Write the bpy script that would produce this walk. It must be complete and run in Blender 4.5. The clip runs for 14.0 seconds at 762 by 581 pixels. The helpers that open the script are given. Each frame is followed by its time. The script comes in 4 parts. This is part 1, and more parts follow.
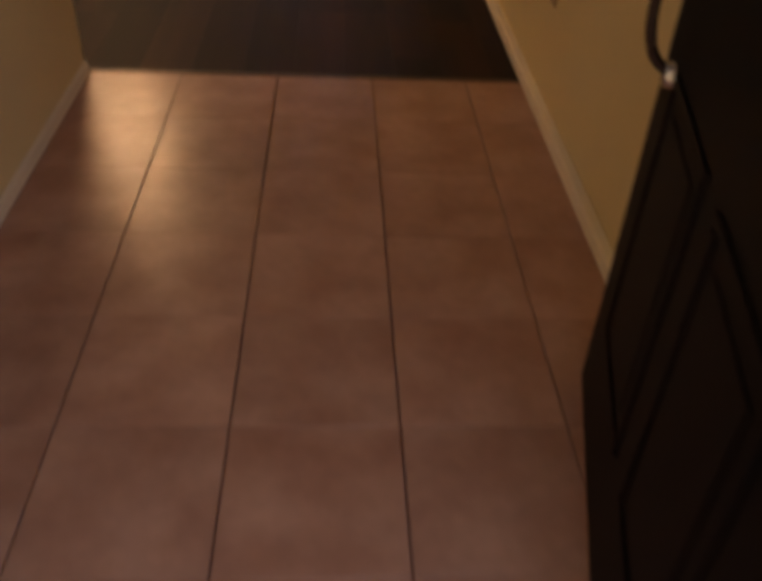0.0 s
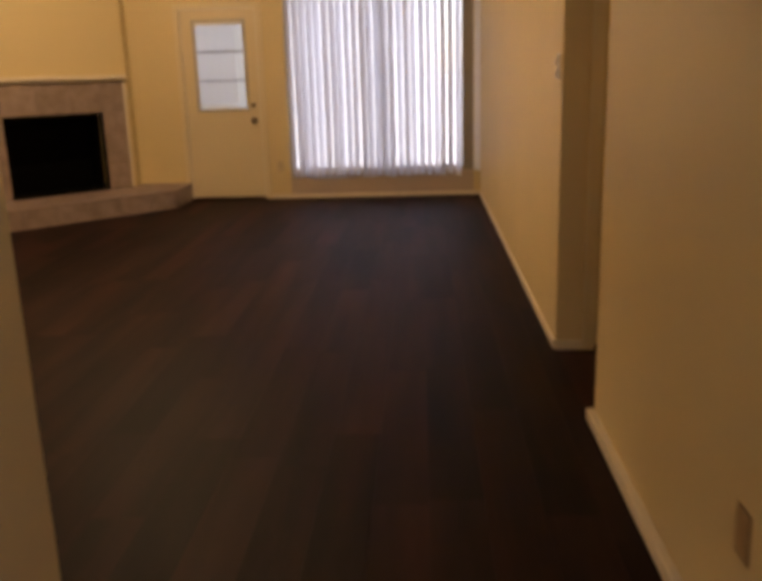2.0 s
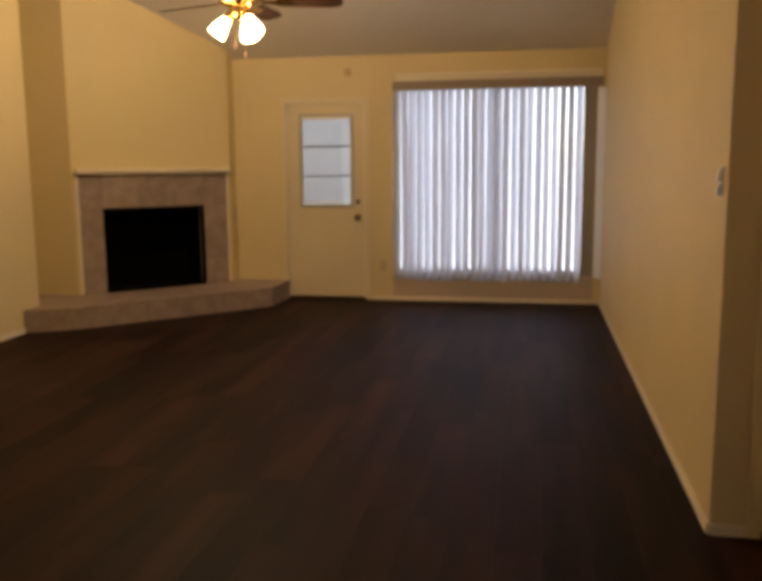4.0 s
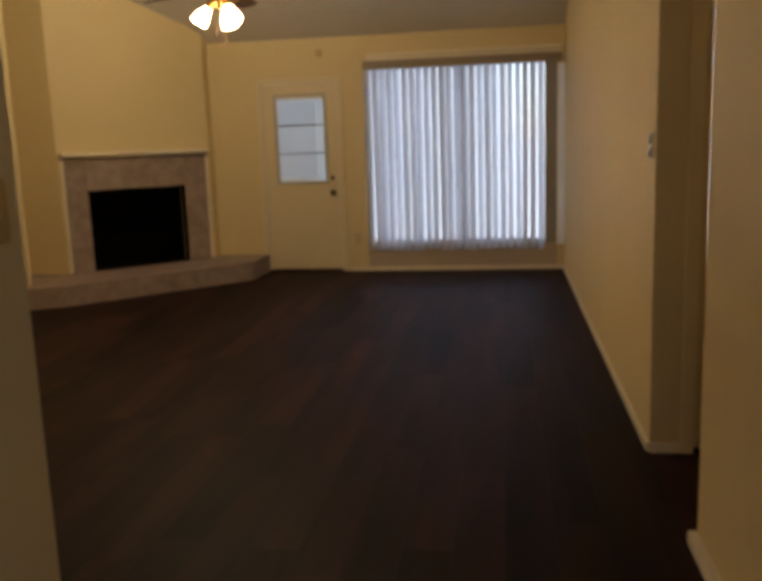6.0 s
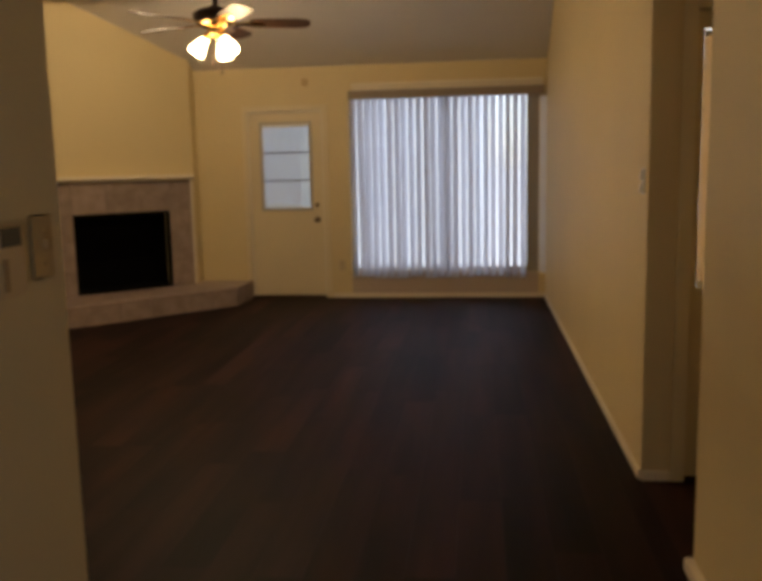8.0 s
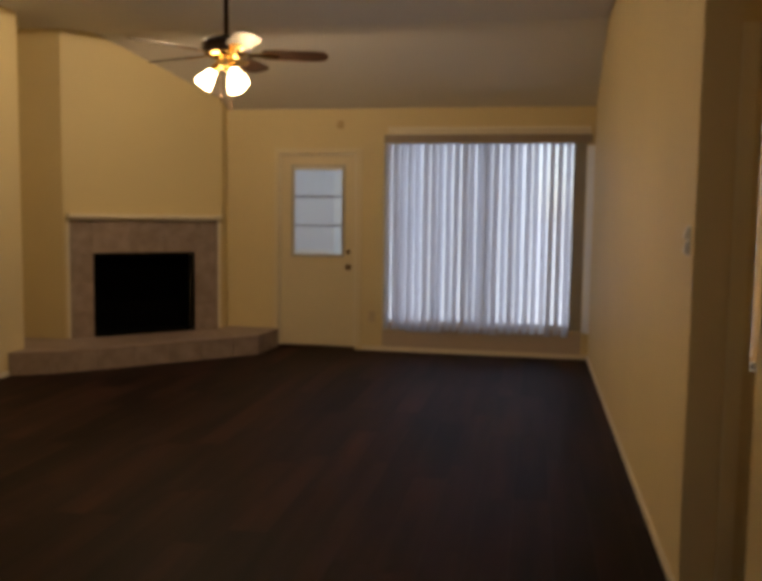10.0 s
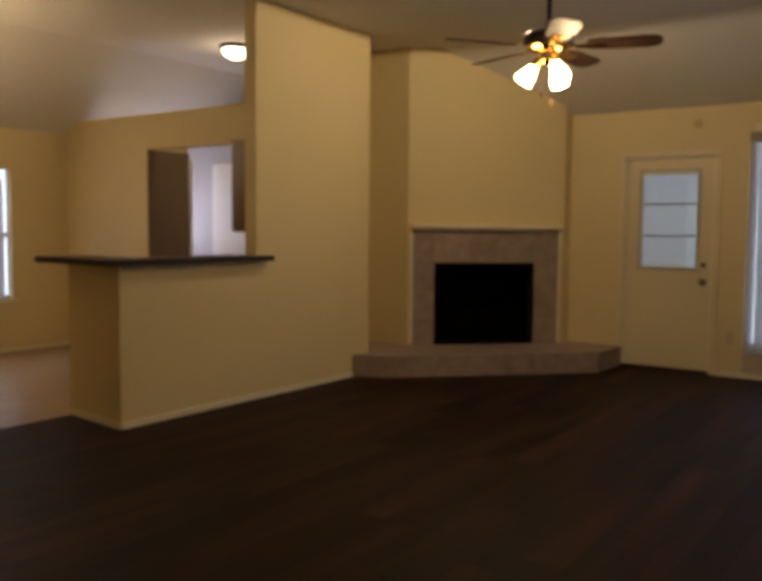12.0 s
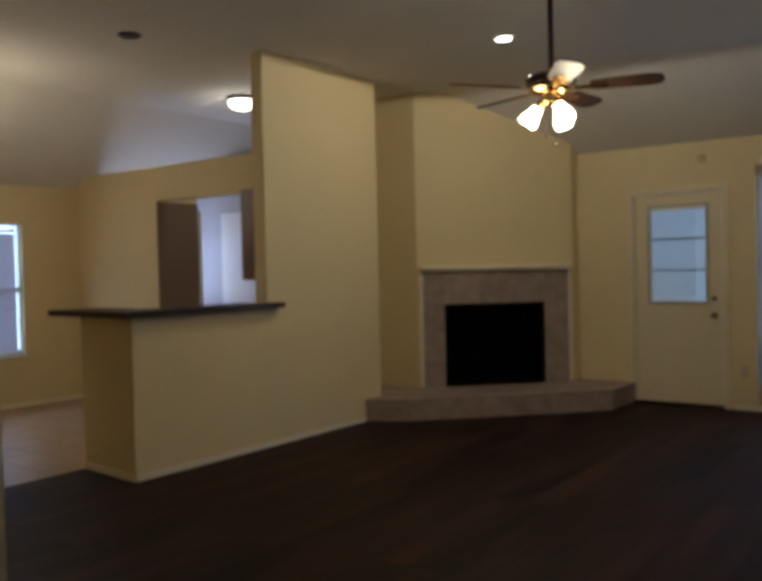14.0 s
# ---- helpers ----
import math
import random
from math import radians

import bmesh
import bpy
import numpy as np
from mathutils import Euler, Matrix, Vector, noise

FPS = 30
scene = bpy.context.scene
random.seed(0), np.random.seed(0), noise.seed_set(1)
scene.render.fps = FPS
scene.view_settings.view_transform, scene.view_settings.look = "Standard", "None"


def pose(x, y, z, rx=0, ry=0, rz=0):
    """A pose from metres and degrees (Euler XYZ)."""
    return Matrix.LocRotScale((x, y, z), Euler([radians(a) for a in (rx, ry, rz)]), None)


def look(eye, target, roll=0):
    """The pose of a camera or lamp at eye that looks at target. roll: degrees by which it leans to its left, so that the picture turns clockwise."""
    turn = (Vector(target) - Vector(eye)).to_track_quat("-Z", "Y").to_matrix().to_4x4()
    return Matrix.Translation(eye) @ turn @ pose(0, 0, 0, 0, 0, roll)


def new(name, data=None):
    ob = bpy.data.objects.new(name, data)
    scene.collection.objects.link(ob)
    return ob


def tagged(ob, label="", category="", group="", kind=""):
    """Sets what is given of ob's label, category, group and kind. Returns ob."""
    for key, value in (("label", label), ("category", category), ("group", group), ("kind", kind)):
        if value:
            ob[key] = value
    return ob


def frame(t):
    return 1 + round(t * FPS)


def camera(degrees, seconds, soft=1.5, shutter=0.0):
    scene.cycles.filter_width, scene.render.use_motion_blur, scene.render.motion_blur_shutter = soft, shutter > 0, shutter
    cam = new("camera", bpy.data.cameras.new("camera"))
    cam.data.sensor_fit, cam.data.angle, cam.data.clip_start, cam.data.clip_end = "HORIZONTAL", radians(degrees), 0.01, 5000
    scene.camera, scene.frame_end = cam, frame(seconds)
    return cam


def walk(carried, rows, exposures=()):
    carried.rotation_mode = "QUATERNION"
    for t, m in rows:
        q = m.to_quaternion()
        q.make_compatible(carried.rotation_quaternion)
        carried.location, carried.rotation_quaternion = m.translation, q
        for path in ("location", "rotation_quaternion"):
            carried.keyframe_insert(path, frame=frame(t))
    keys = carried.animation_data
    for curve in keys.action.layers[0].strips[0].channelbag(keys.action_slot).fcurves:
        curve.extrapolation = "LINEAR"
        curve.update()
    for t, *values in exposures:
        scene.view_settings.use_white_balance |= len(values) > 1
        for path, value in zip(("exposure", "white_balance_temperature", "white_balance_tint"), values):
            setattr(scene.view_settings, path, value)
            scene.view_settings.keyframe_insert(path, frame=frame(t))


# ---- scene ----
cam = camera(49.7, 14.0, soft=5.0, shutter=0.5)
EXPOSURES = [(0.0, 0.80, 8500, 34), (0.5, 0.76, 8900, 38), (1.0, 0.82, 8700, 36), (1.6, 0.86, 8100, 28), (3.0, 0.88, 7700, 22), (4.2, 0.66, 7200, 16), (5.3, 0.38, 6650, 11), (7.7, 0.34, 6900, 14), (10.0, 0.18, 6800, 14), (11.0, 0.12, 6750, 13), (12.0, 0.05, 6650, 11), (13.0, -0.03, 5850, 7), (14.0, -0.08, 5000, 4)]
PATH = [
    (0, (-0.676, -2.725, 1.178), (-0.551, -1.149, -0.047), 3.4),
    (0.5, (-0.789, -2.492, 1.154), (-0.625, -0.773, 0.145), 3.8),
    (1, (-0.776, -2.332, 1.194), (-0.667, -0.488, 0.426), 0.9),
    (1.5, (-0.642, -2.033, 1.309), (-0.658, -0.132, 0.688), -1.8),
    (2, (-0.634, -1.704, 1.328), (-0.74, 0.227, 0.818), -1.7),
    (2.5, (-0.616, -1.124, 1.278), (-0.854, 0.828, 0.915), -0.8),
    (3, (-0.728, -0.938, 1.407), (-1.061, 1.015, 1.13), 0.6),
    (5.5, (-0.623, -1.294, 1.391), (-0.964, 0.646, 1.04), -2.2),
    (6, (-0.624, -1.432, 1.383), (-0.922, 0.514, 1.031), -2.0),
    (6.5, (-0.683, -1.496, 1.402), (-0.943, 0.456, 1.054), -1.6),
    (7, (-0.735, -1.504, 1.408), (-0.973, 0.454, 1.074), -1.3),
    (7.5, (-0.746, -1.508, 1.415), (-0.978, 0.453, 1.097), -1.3),
    (10, (-0.57, -0.972, 1.41), (-0.93, 0.986, 1.23), 0.8),
    (10.5, (-0.575, -0.67, 1.425), (-1.12, 1.243, 1.253), 1.45),
    (11, (-0.577, -0.546, 1.393), (-1.344, 1.292, 1.207), 1.1),
    (11.5, (-0.494, -0.549, 1.378), (-1.475, 1.184, 1.192), 0.8),
    (12, (-0.443, -0.591, 1.35), (-1.603, 1.032, 1.199), 0.5),
    (12.5, (-0.396, -0.605, 1.369), (-1.621, 0.971, 1.246), -0.1),
    (13, (-0.382, -0.597, 1.39), (-1.62, 0.97, 1.29), -1.8),
    (13.5, (-0.434, -0.59, 1.364), (-1.65, 0.997, 1.301), -2.2),
    (14, (-0.454, -0.607, 1.354), (-1.633, 1.008, 1.308), -1.3),
]
walk(cam, [(t, look(eye, target, roll)) for t, eye, target, roll in PATH], EXPOSURES)

# ---- world, sun, exposure ----
world = bpy.data.worlds.new("sky")
scene.world = world
world.use_nodes = True
wn = world.node_tree
sky = wn.nodes.new("ShaderNodeTexSky")
sky.sky_type, sky.sun_disc = "NISHITA", False
sky.sun_elevation, sky.sun_rotation = radians(52), radians(90)
wn.nodes["Background"].inputs[1].default_value = 0.15
wn.links.new(sky.outputs[0], wn.nodes["Background"].inputs[0])


def lamp(name, kind, energy, colour, m, size=0.04):
    d = bpy.data.lights.new(name, kind)
    d.energy, d.color = energy, colour
    if kind == "SUN":
        d.angle = size
    elif kind == "AREA":
        d.size = size
    else:
        d.shadow_soft_size = size
    ob = new(name, d)
    ob.matrix_world = m
    return ob


lamp("sun", "SUN", 3.0, (1, 0.95, 0.88), look((20, 0, 26), (0, 0, 0)), radians(0.5))
WARM = (1.0, 0.71, 0.40)
FAN_W, DINE_W, DOME_W, CAN_W = 6.0, 26.0, 4.0, 57.0
DAY = (0.74, 0.84, 1.0)


def daylight(name, watts, m, wide, high, colour=DAY):
    d = bpy.data.lights.new(name, "AREA")
    d.energy, d.color, d.shape, d.size, d.size_y = watts, colour, "RECTANGLE", wide, high
    new(name, d).matrix_world = m


daylight("window_daylight", 12.0, pose(-1.15, 7.60, 1.22, -90, 0, 0), 1.95, 2.0)
daylight("entry_daylight", 7.0, pose(-0.45, -2.92, 1.15, 90, 0, 50), 0.5, 1.9, (0.50, 0.67, 1.0))
daylight("dining_daylight", 16, pose(-8.86, 3.72, 1.25, 0, -90, 0), 1.5, 1.5)
# Added behind the side door's shade so its glass shows bright.
daylight("passage_shade_lamp", 6.5, pose(0.60, 2.65, 1.45, -90, 0, 0), 0.7, 1.2)
# Added lamp, tilted up to lighten and tint the dining ceiling.
daylight("utility_fill", 15, pose(-8.86, 5.95, 1.5, 0, -122, 0), 1.0, 0.7, (0.86, 0.82, 1.0))


# ---- materials ----
def mat(name, col, rough=0.6, metal=0.0, var=0.08, scale=3.0, grain=0.0, bump=0.0, bscale=60.0, stretch=(1, 1, 1), piece=0.0, spec=0.5, col2=None, contrast=0.0):
    m = bpy.data.materials.new(name)
    m.use_nodes = True
    nt = m.node_tree
    N, L = nt.nodes, nt.links
    b = N["Principled BSDF"]
    b.inputs["Roughness"].default_value, b.inputs["Metallic"].default_value = rough, metal
    b.inputs["Specular IOR Level"].default_value = spec
    tc = N.new("ShaderNodeTexCoord")
    oi = N.new("ShaderNodeObjectInfo")
    mp = N.new("ShaderNodeMapping")
    mp.inputs["Scale"].default_value = stretch
    add = N.new("ShaderNodeVectorMath")
    add.operation = "MULTIPLY_ADD"
    mul = N.new("ShaderNodeMath")
    mul.operation = "MULTIPLY"
    mul.inputs[1].default_value = 37.0 if piece else 0.0
    L.new(oi.outputs["Random"], mul.inputs[0])
    add.inputs[1].default_value = (1, 1, 1)
    L.new(tc.outputs["Object"], add.inputs[0])
    L.new(mul.outputs[0], add.inputs[2])
    L.new(add.outputs[0], mp.inputs[0])
    n1 = N.new("ShaderNodeTexNoise")
    n1.inputs["Scale"].default_value, n1.inputs["Detail"].default_value = scale, 5
    L.new(mp.outputs[0], n1.inputs["Vector"])
    n2 = N.new("ShaderNodeTexNoise")
    n2.inputs["Scale"].default_value, n2.inputs["Detail"].default_value = bscale, 3
    L.new(mp.outputs[0], n2.inputs["Vector"])
    # broad stains, fine grain and a shade of its own for each piece
    f = N.new("ShaderNodeMath")
    f.operation = "MULTIPLY_ADD"
    f.inputs[1].default_value, f.inputs[2].default_value = 2 * var, 1 - var
    L.new(n1.outputs["Fac"], f.inputs[0])
    g = N.new("ShaderNodeMath")
    g.operation = "MULTIPLY_ADD"
    g.inputs[1].default_value = 2 * grain
    L.new(n2.outputs["Fac"], g.inputs[0])
    s = N.new("ShaderNodeMath")
    s.operation = "SUBTRACT"
    s.inputs[1].default_value = grain
    L.new(f.outputs[0], s.inputs[0])
    L.new(s.outputs[0], g.inputs[2])
    p = N.new("ShaderNodeMath")
    p.operation = "MULTIPLY_ADD"
    p.inputs[1].default_value = 2 * piece
    L.new(oi.outputs["Random"], p.inputs[0])
    q = N.new("ShaderNodeMath")
    q.operation = "SUBTRACT"
    q.inputs[1].default_value = piece
    L.new(g.outputs[0], q.inputs[0])
    L.new(q.outputs[0], p.inputs[2])
    mix = N.new("ShaderNodeMix")
    mix.data_type = "RGBA"
    mix.inputs["A"].default_value = (*col, 1)
    mix.inputs["B"].default_value = (*(col2 or col), 1)
    if contrast:
        mr = N.new("ShaderNodeMapRange")
        mr.inputs["From Min"].default_value, mr.inputs["From Max"].default_value = 0.5 - contrast, 0.5 + contrast
        L.new(n1.outputs["Fac"], mr.inputs["Value"])
        L.new(mr.outputs[0], mix.inputs["Factor"])
    else:
        L.new(n1.outputs["Fac"], mix.inputs["Factor"])
    sc = N.new("ShaderNodeVectorMath")
    sc.operation = "SCALE"
    L.new(mix.outputs["Result"], sc.inputs[0])
    L.new(p.outputs[0], sc.inputs["Scale"])
    L.new(sc.outputs[0], b.inputs["Base Color"])
    if bump:
        bp = N.new("ShaderNodeBump")
        bp.inputs["Strength"].default_value, bp.inputs["Distance"].default_value = bump, 0.003
        L.new(n2.outputs["Fac"], bp.inputs["Height"])
        L.new(bp.outputs[0], b.inputs["Normal"])
    return m


def glow(name, col, strength, base=(0.9, 0.85, 0.75)):
    m = mat(name, base, 0.4)
    b = m.node_tree.nodes["Principled BSDF"]
    b.inputs["Emission Color"].default_value, b.inputs["Emission Strength"].default_value = (*col, 1), strength
    return m


def see_through(name, col, rough=0.02):
    m = bpy.data.materials.new(name)
    m.use_nodes = True
    b = m.node_tree.nodes["Principled BSDF"]
    b.inputs["Base Color"].default_value = (*col, 1)
    b.inputs["Roughness"].default_value, b.inputs["Transmission Weight"].default_value, b.inputs["IOR"].default_value = rough, 1.0, 1.45
    return m


def translucent(name, col, share):
    m = mat(name, col, 0.5, var=0.05)
    nt = m.node_tree
    t = nt.nodes.new("ShaderNodeBsdfTranslucent")
    t.inputs[0].default_value = (*col, 1)
    mx = nt.nodes.new("ShaderNodeMixShader")
    mx.inputs[0].default_value = share
    nt.links.new(nt.nodes["Principled BSDF"].outputs[0], mx.inputs[1])
    nt.links.new(t.outputs[0], mx.inputs[2])
    nt.links.new(mx.outputs[0], nt.nodes["Material Output"].inputs[0])
    return m


WALL = mat("yellow_wall_paint", (0.71, 0.585, 0.325), 0.6, var=0.05, scale=1.3, grain=0.02, bump=0.25, bscale=90)
CEIL = mat("textured_ceiling_paint", (0.70, 0.665, 0.615), 0.9, var=0.05, scale=1.5, grain=0.05, bump=0.6, bscale=110)
TRIM = mat("cream_trim_paint", (0.80, 0.73, 0.58), 0.4, var=0.05)
DOORP = mat("cream_door_paint", (0.73, 0.63, 0.42), 0.42, var=0.05, scale=2)
WOOD = mat("dark_laminate", (0.0060, 0.0038, 0.0035), 0.55, var=0.36, scale=1.3, grain=0.22, bump=0.06, bscale=20, stretch=(5, 0.5, 1), piece=0.45, col2=(0.036, 0.0135, 0.0100), spec=0.078, contrast=0.30)
SEAM = mat("dark_plank_seam", (0.010, 0.005, 0.004), 0.8)
TILE = mat("terracotta_beige_tile", (0.33, 0.16, 0.108), 0.30, var=0.15, scale=6, grain=0.14, bump=0.1, bscale=34, piece=0.07, col2=(0.44, 0.255, 0.185), contrast=0.22)
GROUT = mat("dark_grout", (0.13, 0.055, 0.035), 0.9, var=0.15, scale=8)
DTILE = mat("pale_beige_tile", (0.33, 0.225, 0.13), 0.35, var=0.12, scale=5, piece=0.05)
HTILE = mat("taupe_stone_tile", (0.27, 0.205, 0.175), 0.4, var=0.12, scale=9, grain=0.12, bump=0.1, bscale=45, piece=0.09, col2=(0.36, 0.28, 0.245), contrast=0.2)
HGROUT = mat("beige_grout", (0.32, 0.24, 0.19), 0.9, var=0.1)
SOOT = mat("sooty_firebox", (0.0026, 0.0024, 0.0024), 0.9, var=0.3, scale=6, spec=0.05)
BLACK = mat("black_metal", (0.002, 0.002, 0.002), 0.7, 0.0, var=0.1, spec=0.08)
DARKDOOR = mat("black_brown_door_paint", (0.0030, 0.0024, 0.0022), 0.5, var=0.2, scale=4, spec=0.07)
CHROME = mat("satin_nickel", (0.6, 0.58, 0.55), 0.25, 1.0, var=0.05)
BRASS = mat("polished_brass", (0.80, 0.55, 0.22), 0.2, 1.0, var=0.06)
AGED = mat("aged_brass", (0.17, 0.10, 0.05), 0.4, 0.6, var=0.2, scale=20)
BRONZE = mat("dark_bronze", (0.055, 0.03, 0.018), 0.35, 0.7, var=0.1)
BLADE = mat("walnut_fan_blade", (0.034, 0.016, 0.009), 0.5, var=0.25, scale=5, stretch=(1, 8, 1), spec=0.25)
PLASTIC = mat("white_plastic", (0.86, 0.85, 0.80), 0.4, var=0.03)
ALMOND = mat("almond_plastic", (0.40, 0.27, 0.13), 0.4, var=0.03)
SCREEN = mat("grey_display", (0.07, 0.075, 0.065), 0.25, var=0.05)
COUNTER = mat("dark_speckled_laminate", (0.036, 0.020, 0.015), 0.5, var=0.3, scale=40, grain=0.3, bscale=180, spec=0.2)
CABINET = mat("red_brown_cabinet_wood", (0.13, 0.05, 0.025), 0.4, var=0.25, scale=4, stretch=(8, 8, 0.8))
WHITE = mat("white_paint", (0.80, 0.80, 0.80), 0.45, var=0.03)
VANE = translucent("white_vinyl_vane", (0.80, 0.80, 0.84), 0.33)
SLAT = translucent("white_mini_blind_slat", (0.72, 0.70, 0.78), 0.22)
GLASS = see_through("clear_glass", (0.97, 0.99, 1.0))
SHADE = glow("lit_frosted_glass", (1.0, 0.72, 0.38), 29.0)
DSHADE = glow("lit_opal_glass", (1.0, 0.80, 0.50), 7.0)
DOME = glow("lit_opal_dome", (1.0, 0.84, 0.60), 8.0)
CANGLOW = glow("lit_recessed_bulb", (1.0, 0.80, 0.50), 14.0)
FRAME = mat("white_vinyl_frame", (0.75, 0.75, 0.74), 0.4, var=0.03)
EARTH = mat("pale_concrete_ground", (0.34, 0.33, 0.31), 0.9, var=0.2, scale=0.8, grain=0.1)
FENCE = mat("pale_fence_paint", (0.76, 0.78, 0.74), 0.85, var=0.2, scale=3, stretch=(6, 6, 0.5))
LEAF = mat("shrub_leaf", (0.06, 0.10, 0.035), 0.6, var=0.4, scale=9)


# ---- mesh helpers ----
def box(bm, x0, x1, y0, y1, z0, z1):
    v = [bm.verts.new((x, y, z)) for x in (x0, x1) for y in (y0, y1) for z in (z0, z1)]
    for q in ((0, 1, 3, 2), (4, 6, 7, 5), (0, 4, 5, 1), (2, 3, 7, 6), (0, 2, 6, 4), (1, 5, 7, 3)):
        bm.faces.new([v[i] for i in q])
    return bm


def prism(bm, poly, offset):
    """A polygon of 3D points pushed along an offset."""
    o = Vector(offset)
    a = [bm.verts.new(p) for p in poly]
    b = [bm.verts.new(Vector(p) + o) for p in poly]
    bm.faces.new(a)
    bm.faces.new(b[::-1])
    for i in range(len(a)):
        j = (i + 1) % len(a)
        bm.faces.new((a[i], b[i], b[j], a[j]))
    return bm


def lathe(bm, profile, m=None, n=24):
    """Turns (radius, height) pairs about z."""
    m = m or Matrix()
    rings = []
    for r, z in profile:
        if r < 1e-5:
            rings.append([bm.verts.new(m @ Vector((0, 0, z)))])
        else:
            rings.append([bm.verts.new(m @ Vector((r * math.cos(6.28318 * i / n), r * math.sin(6.28318 * i / n), z))) for i in range(n)])
    for a, b in zip(rings, rings[1:]):
        for i in range(n):
            j = (i + 1) % n
            q = [a[i % len(a)], a[j % len(a)], b[j % len(b)], b[i % len(b)]]
            q = [v for k, v in enumerate(q) if v not in q[:k]]
            if len(q) > 2:
                bm.faces.new(q)
    return bm


def tube(bm, pts, r, n=10):
    pts = [Vector(p) for p in pts]
    rings = []
    for i, p in enumerate(pts):
        d = (pts[min(i + 1, len(pts) - 1)] - pts[max(i - 1, 0)]).normalized()
        a = d.cross(Vector((0, 0, 1)) if abs(d.z) < 0.95 else Vector((1, 0, 0))).normalized()
        b = d.cross(a)
        rings.append([bm.verts.new(p + r * (a * math.cos(6.28318 * k / n) + b * math.sin(6.28318 * k / n))) for k in range(n)])
    for a, b in zip(rings, rings[1:]):
        for k in range(n):
            bm.faces.new((a[k], a[(k + 1) % n], b[(k + 1) % n], b[k]))
    bm.faces.new(rings[0])
    bm.faces.new(rings[-1][::-1])
    return bm


def mesh(name, bm, material, bevel=0.0, smooth=False):
    bmesh.ops.recalc_face_normals(bm, faces=bm.faces)
    if bevel:
        es = [e for e in bm.edges if len(e.link_faces) == 2 and e.calc_face_angle(0) > 0.6]
        bmesh.ops.bevel(bm, geom=es, offset=bevel, segments=2, affect="EDGES", clamp_overlap=True)
    d = bpy.data.meshes.new(name)
    bm.to_mesh(d)
    bm.free()
    d.materials.append(material)
    if smooth:
        d.polygons.foreach_set("use_smooth", [True] * len(d.polygons))
        d.set_sharp_from_angle(angle=radians(40))
    return d


def part(name, bm, material, parent, label="", bevel=0.0, smooth=False):
    ob = new(name, mesh(name, bm, material, bevel, smooth))
    ob.parent = parent
    if label:
        ob["label"] = label
    return ob


def structure(name, bm, material, label, category, bevel=0.0):
    return tagged(new(name, mesh(name, bm, material, bevel)), label, category, kind="structure")


def thing(name, at, label, category, group="", turn=0):
    ob = new(name)
    ob.matrix_world = pose(*at, 0, 0, turn)
    return tagged(ob, label, category, group)


def B():
    return bmesh.new()


def wall_with_openings(axis, at, thick, along, up, holes):
    """A wall plate as one mesh. axis "y": it stands at y = at and runs along x; axis "x": at x = at, along y. holes: (a0, a1, z0, z1)."""
    As = sorted({*along, *(h[0] for h in holes), *(h[1] for h in holes)})
    Zs = sorted({*up, *(h[2] for h in holes), *(h[3] for h in holes)})
    bm = B()
    vs = {}

    def v(a, z):
        if (a, z) not in vs:
            vs[a, z] = bm.verts.new((a, at, z) if axis == "y" else (at, a, z))
        return vs[a, z]

    fs = []
    for a0, a1 in zip(As, As[1:]):
        for z0, z1 in zip(Zs, Zs[1:]):
            ca, cz = (a0 + a1) / 2, (z0 + z1) / 2
            if not any(h[0] < ca < h[1] and h[2] < cz < h[3] for h in holes):
                fs.append(bm.faces.new((v(a0, z0), v(a1, z0), v(a1, z1), v(a0, z1))))
    out = bmesh.ops.extrude_face_region(bm, geom=fs)["geom"]
    bmesh.ops.translate(bm, verts=[g for g in out if isinstance(g, bmesh.types.BMVert)], vec=(0, thick, 0) if axis == "y" else (thick, 0, 0))
    return bm


# ---- the plan ----
YF, XL, XD = 7.445, -4.96, -8.70        # patio wall, bar wall, dining wall
ZC, SL = 3.10, 0.55                      # flat ceiling, slope towards the outer walls
YS = YF - (ZC - 2.51) / SL               # where the slope begins
HX = -1.51                               # entry passage
YE = -2.45                               # entry wall
N0, N1 = 1.310, 2.149                    # side passage
T = 0.12


def ceil_at(y):
    return min(ZC, 2.51 + SL * (YF - y))


# ---- outside ----
bm = B()
bmesh.ops.create_grid(bm, x_segments=40, y_segments=40, size=400)
bmesh.ops.translate(bm, verts=bm.verts, vec=(0, 0, -0.16))
structure("ground", bm, EARTH, "pale concrete and bare ground around the house", "ground")

# ---- walls ----
bm = B()
box(bm, 0.018, T, YE - T, N0, -0.15, ZC)
box(bm, 0, T, N0, N1, 2.44, ZC)
prism(bm, [(0, N1, -0.15), (0, YF, -0.15), (0, YF, ceil_at(YF)), (0, YS, ZC), (0, N1, ZC)], (T, 0, 0))
structure("wall_east", bm, WALL, "long yellow painted wall with a side passage", "wall")

W0, W1, WZ0, WZ1 = -2.10, -0.075, 0.28, 2.20     # big window
D0, D1, DZ = -3.235, -2.385, 2.06                # patio door opening
bm = wall_with_openings("y", YF, T, (XD - T, T), (-0.15, 2.51), [(D0, D1, -0.15, DZ), (W0, W1, WZ0, WZ1)])
structure("wall_north", bm, WALL, "yellow painted outer wall with a glazed door and a wide window", "wall")

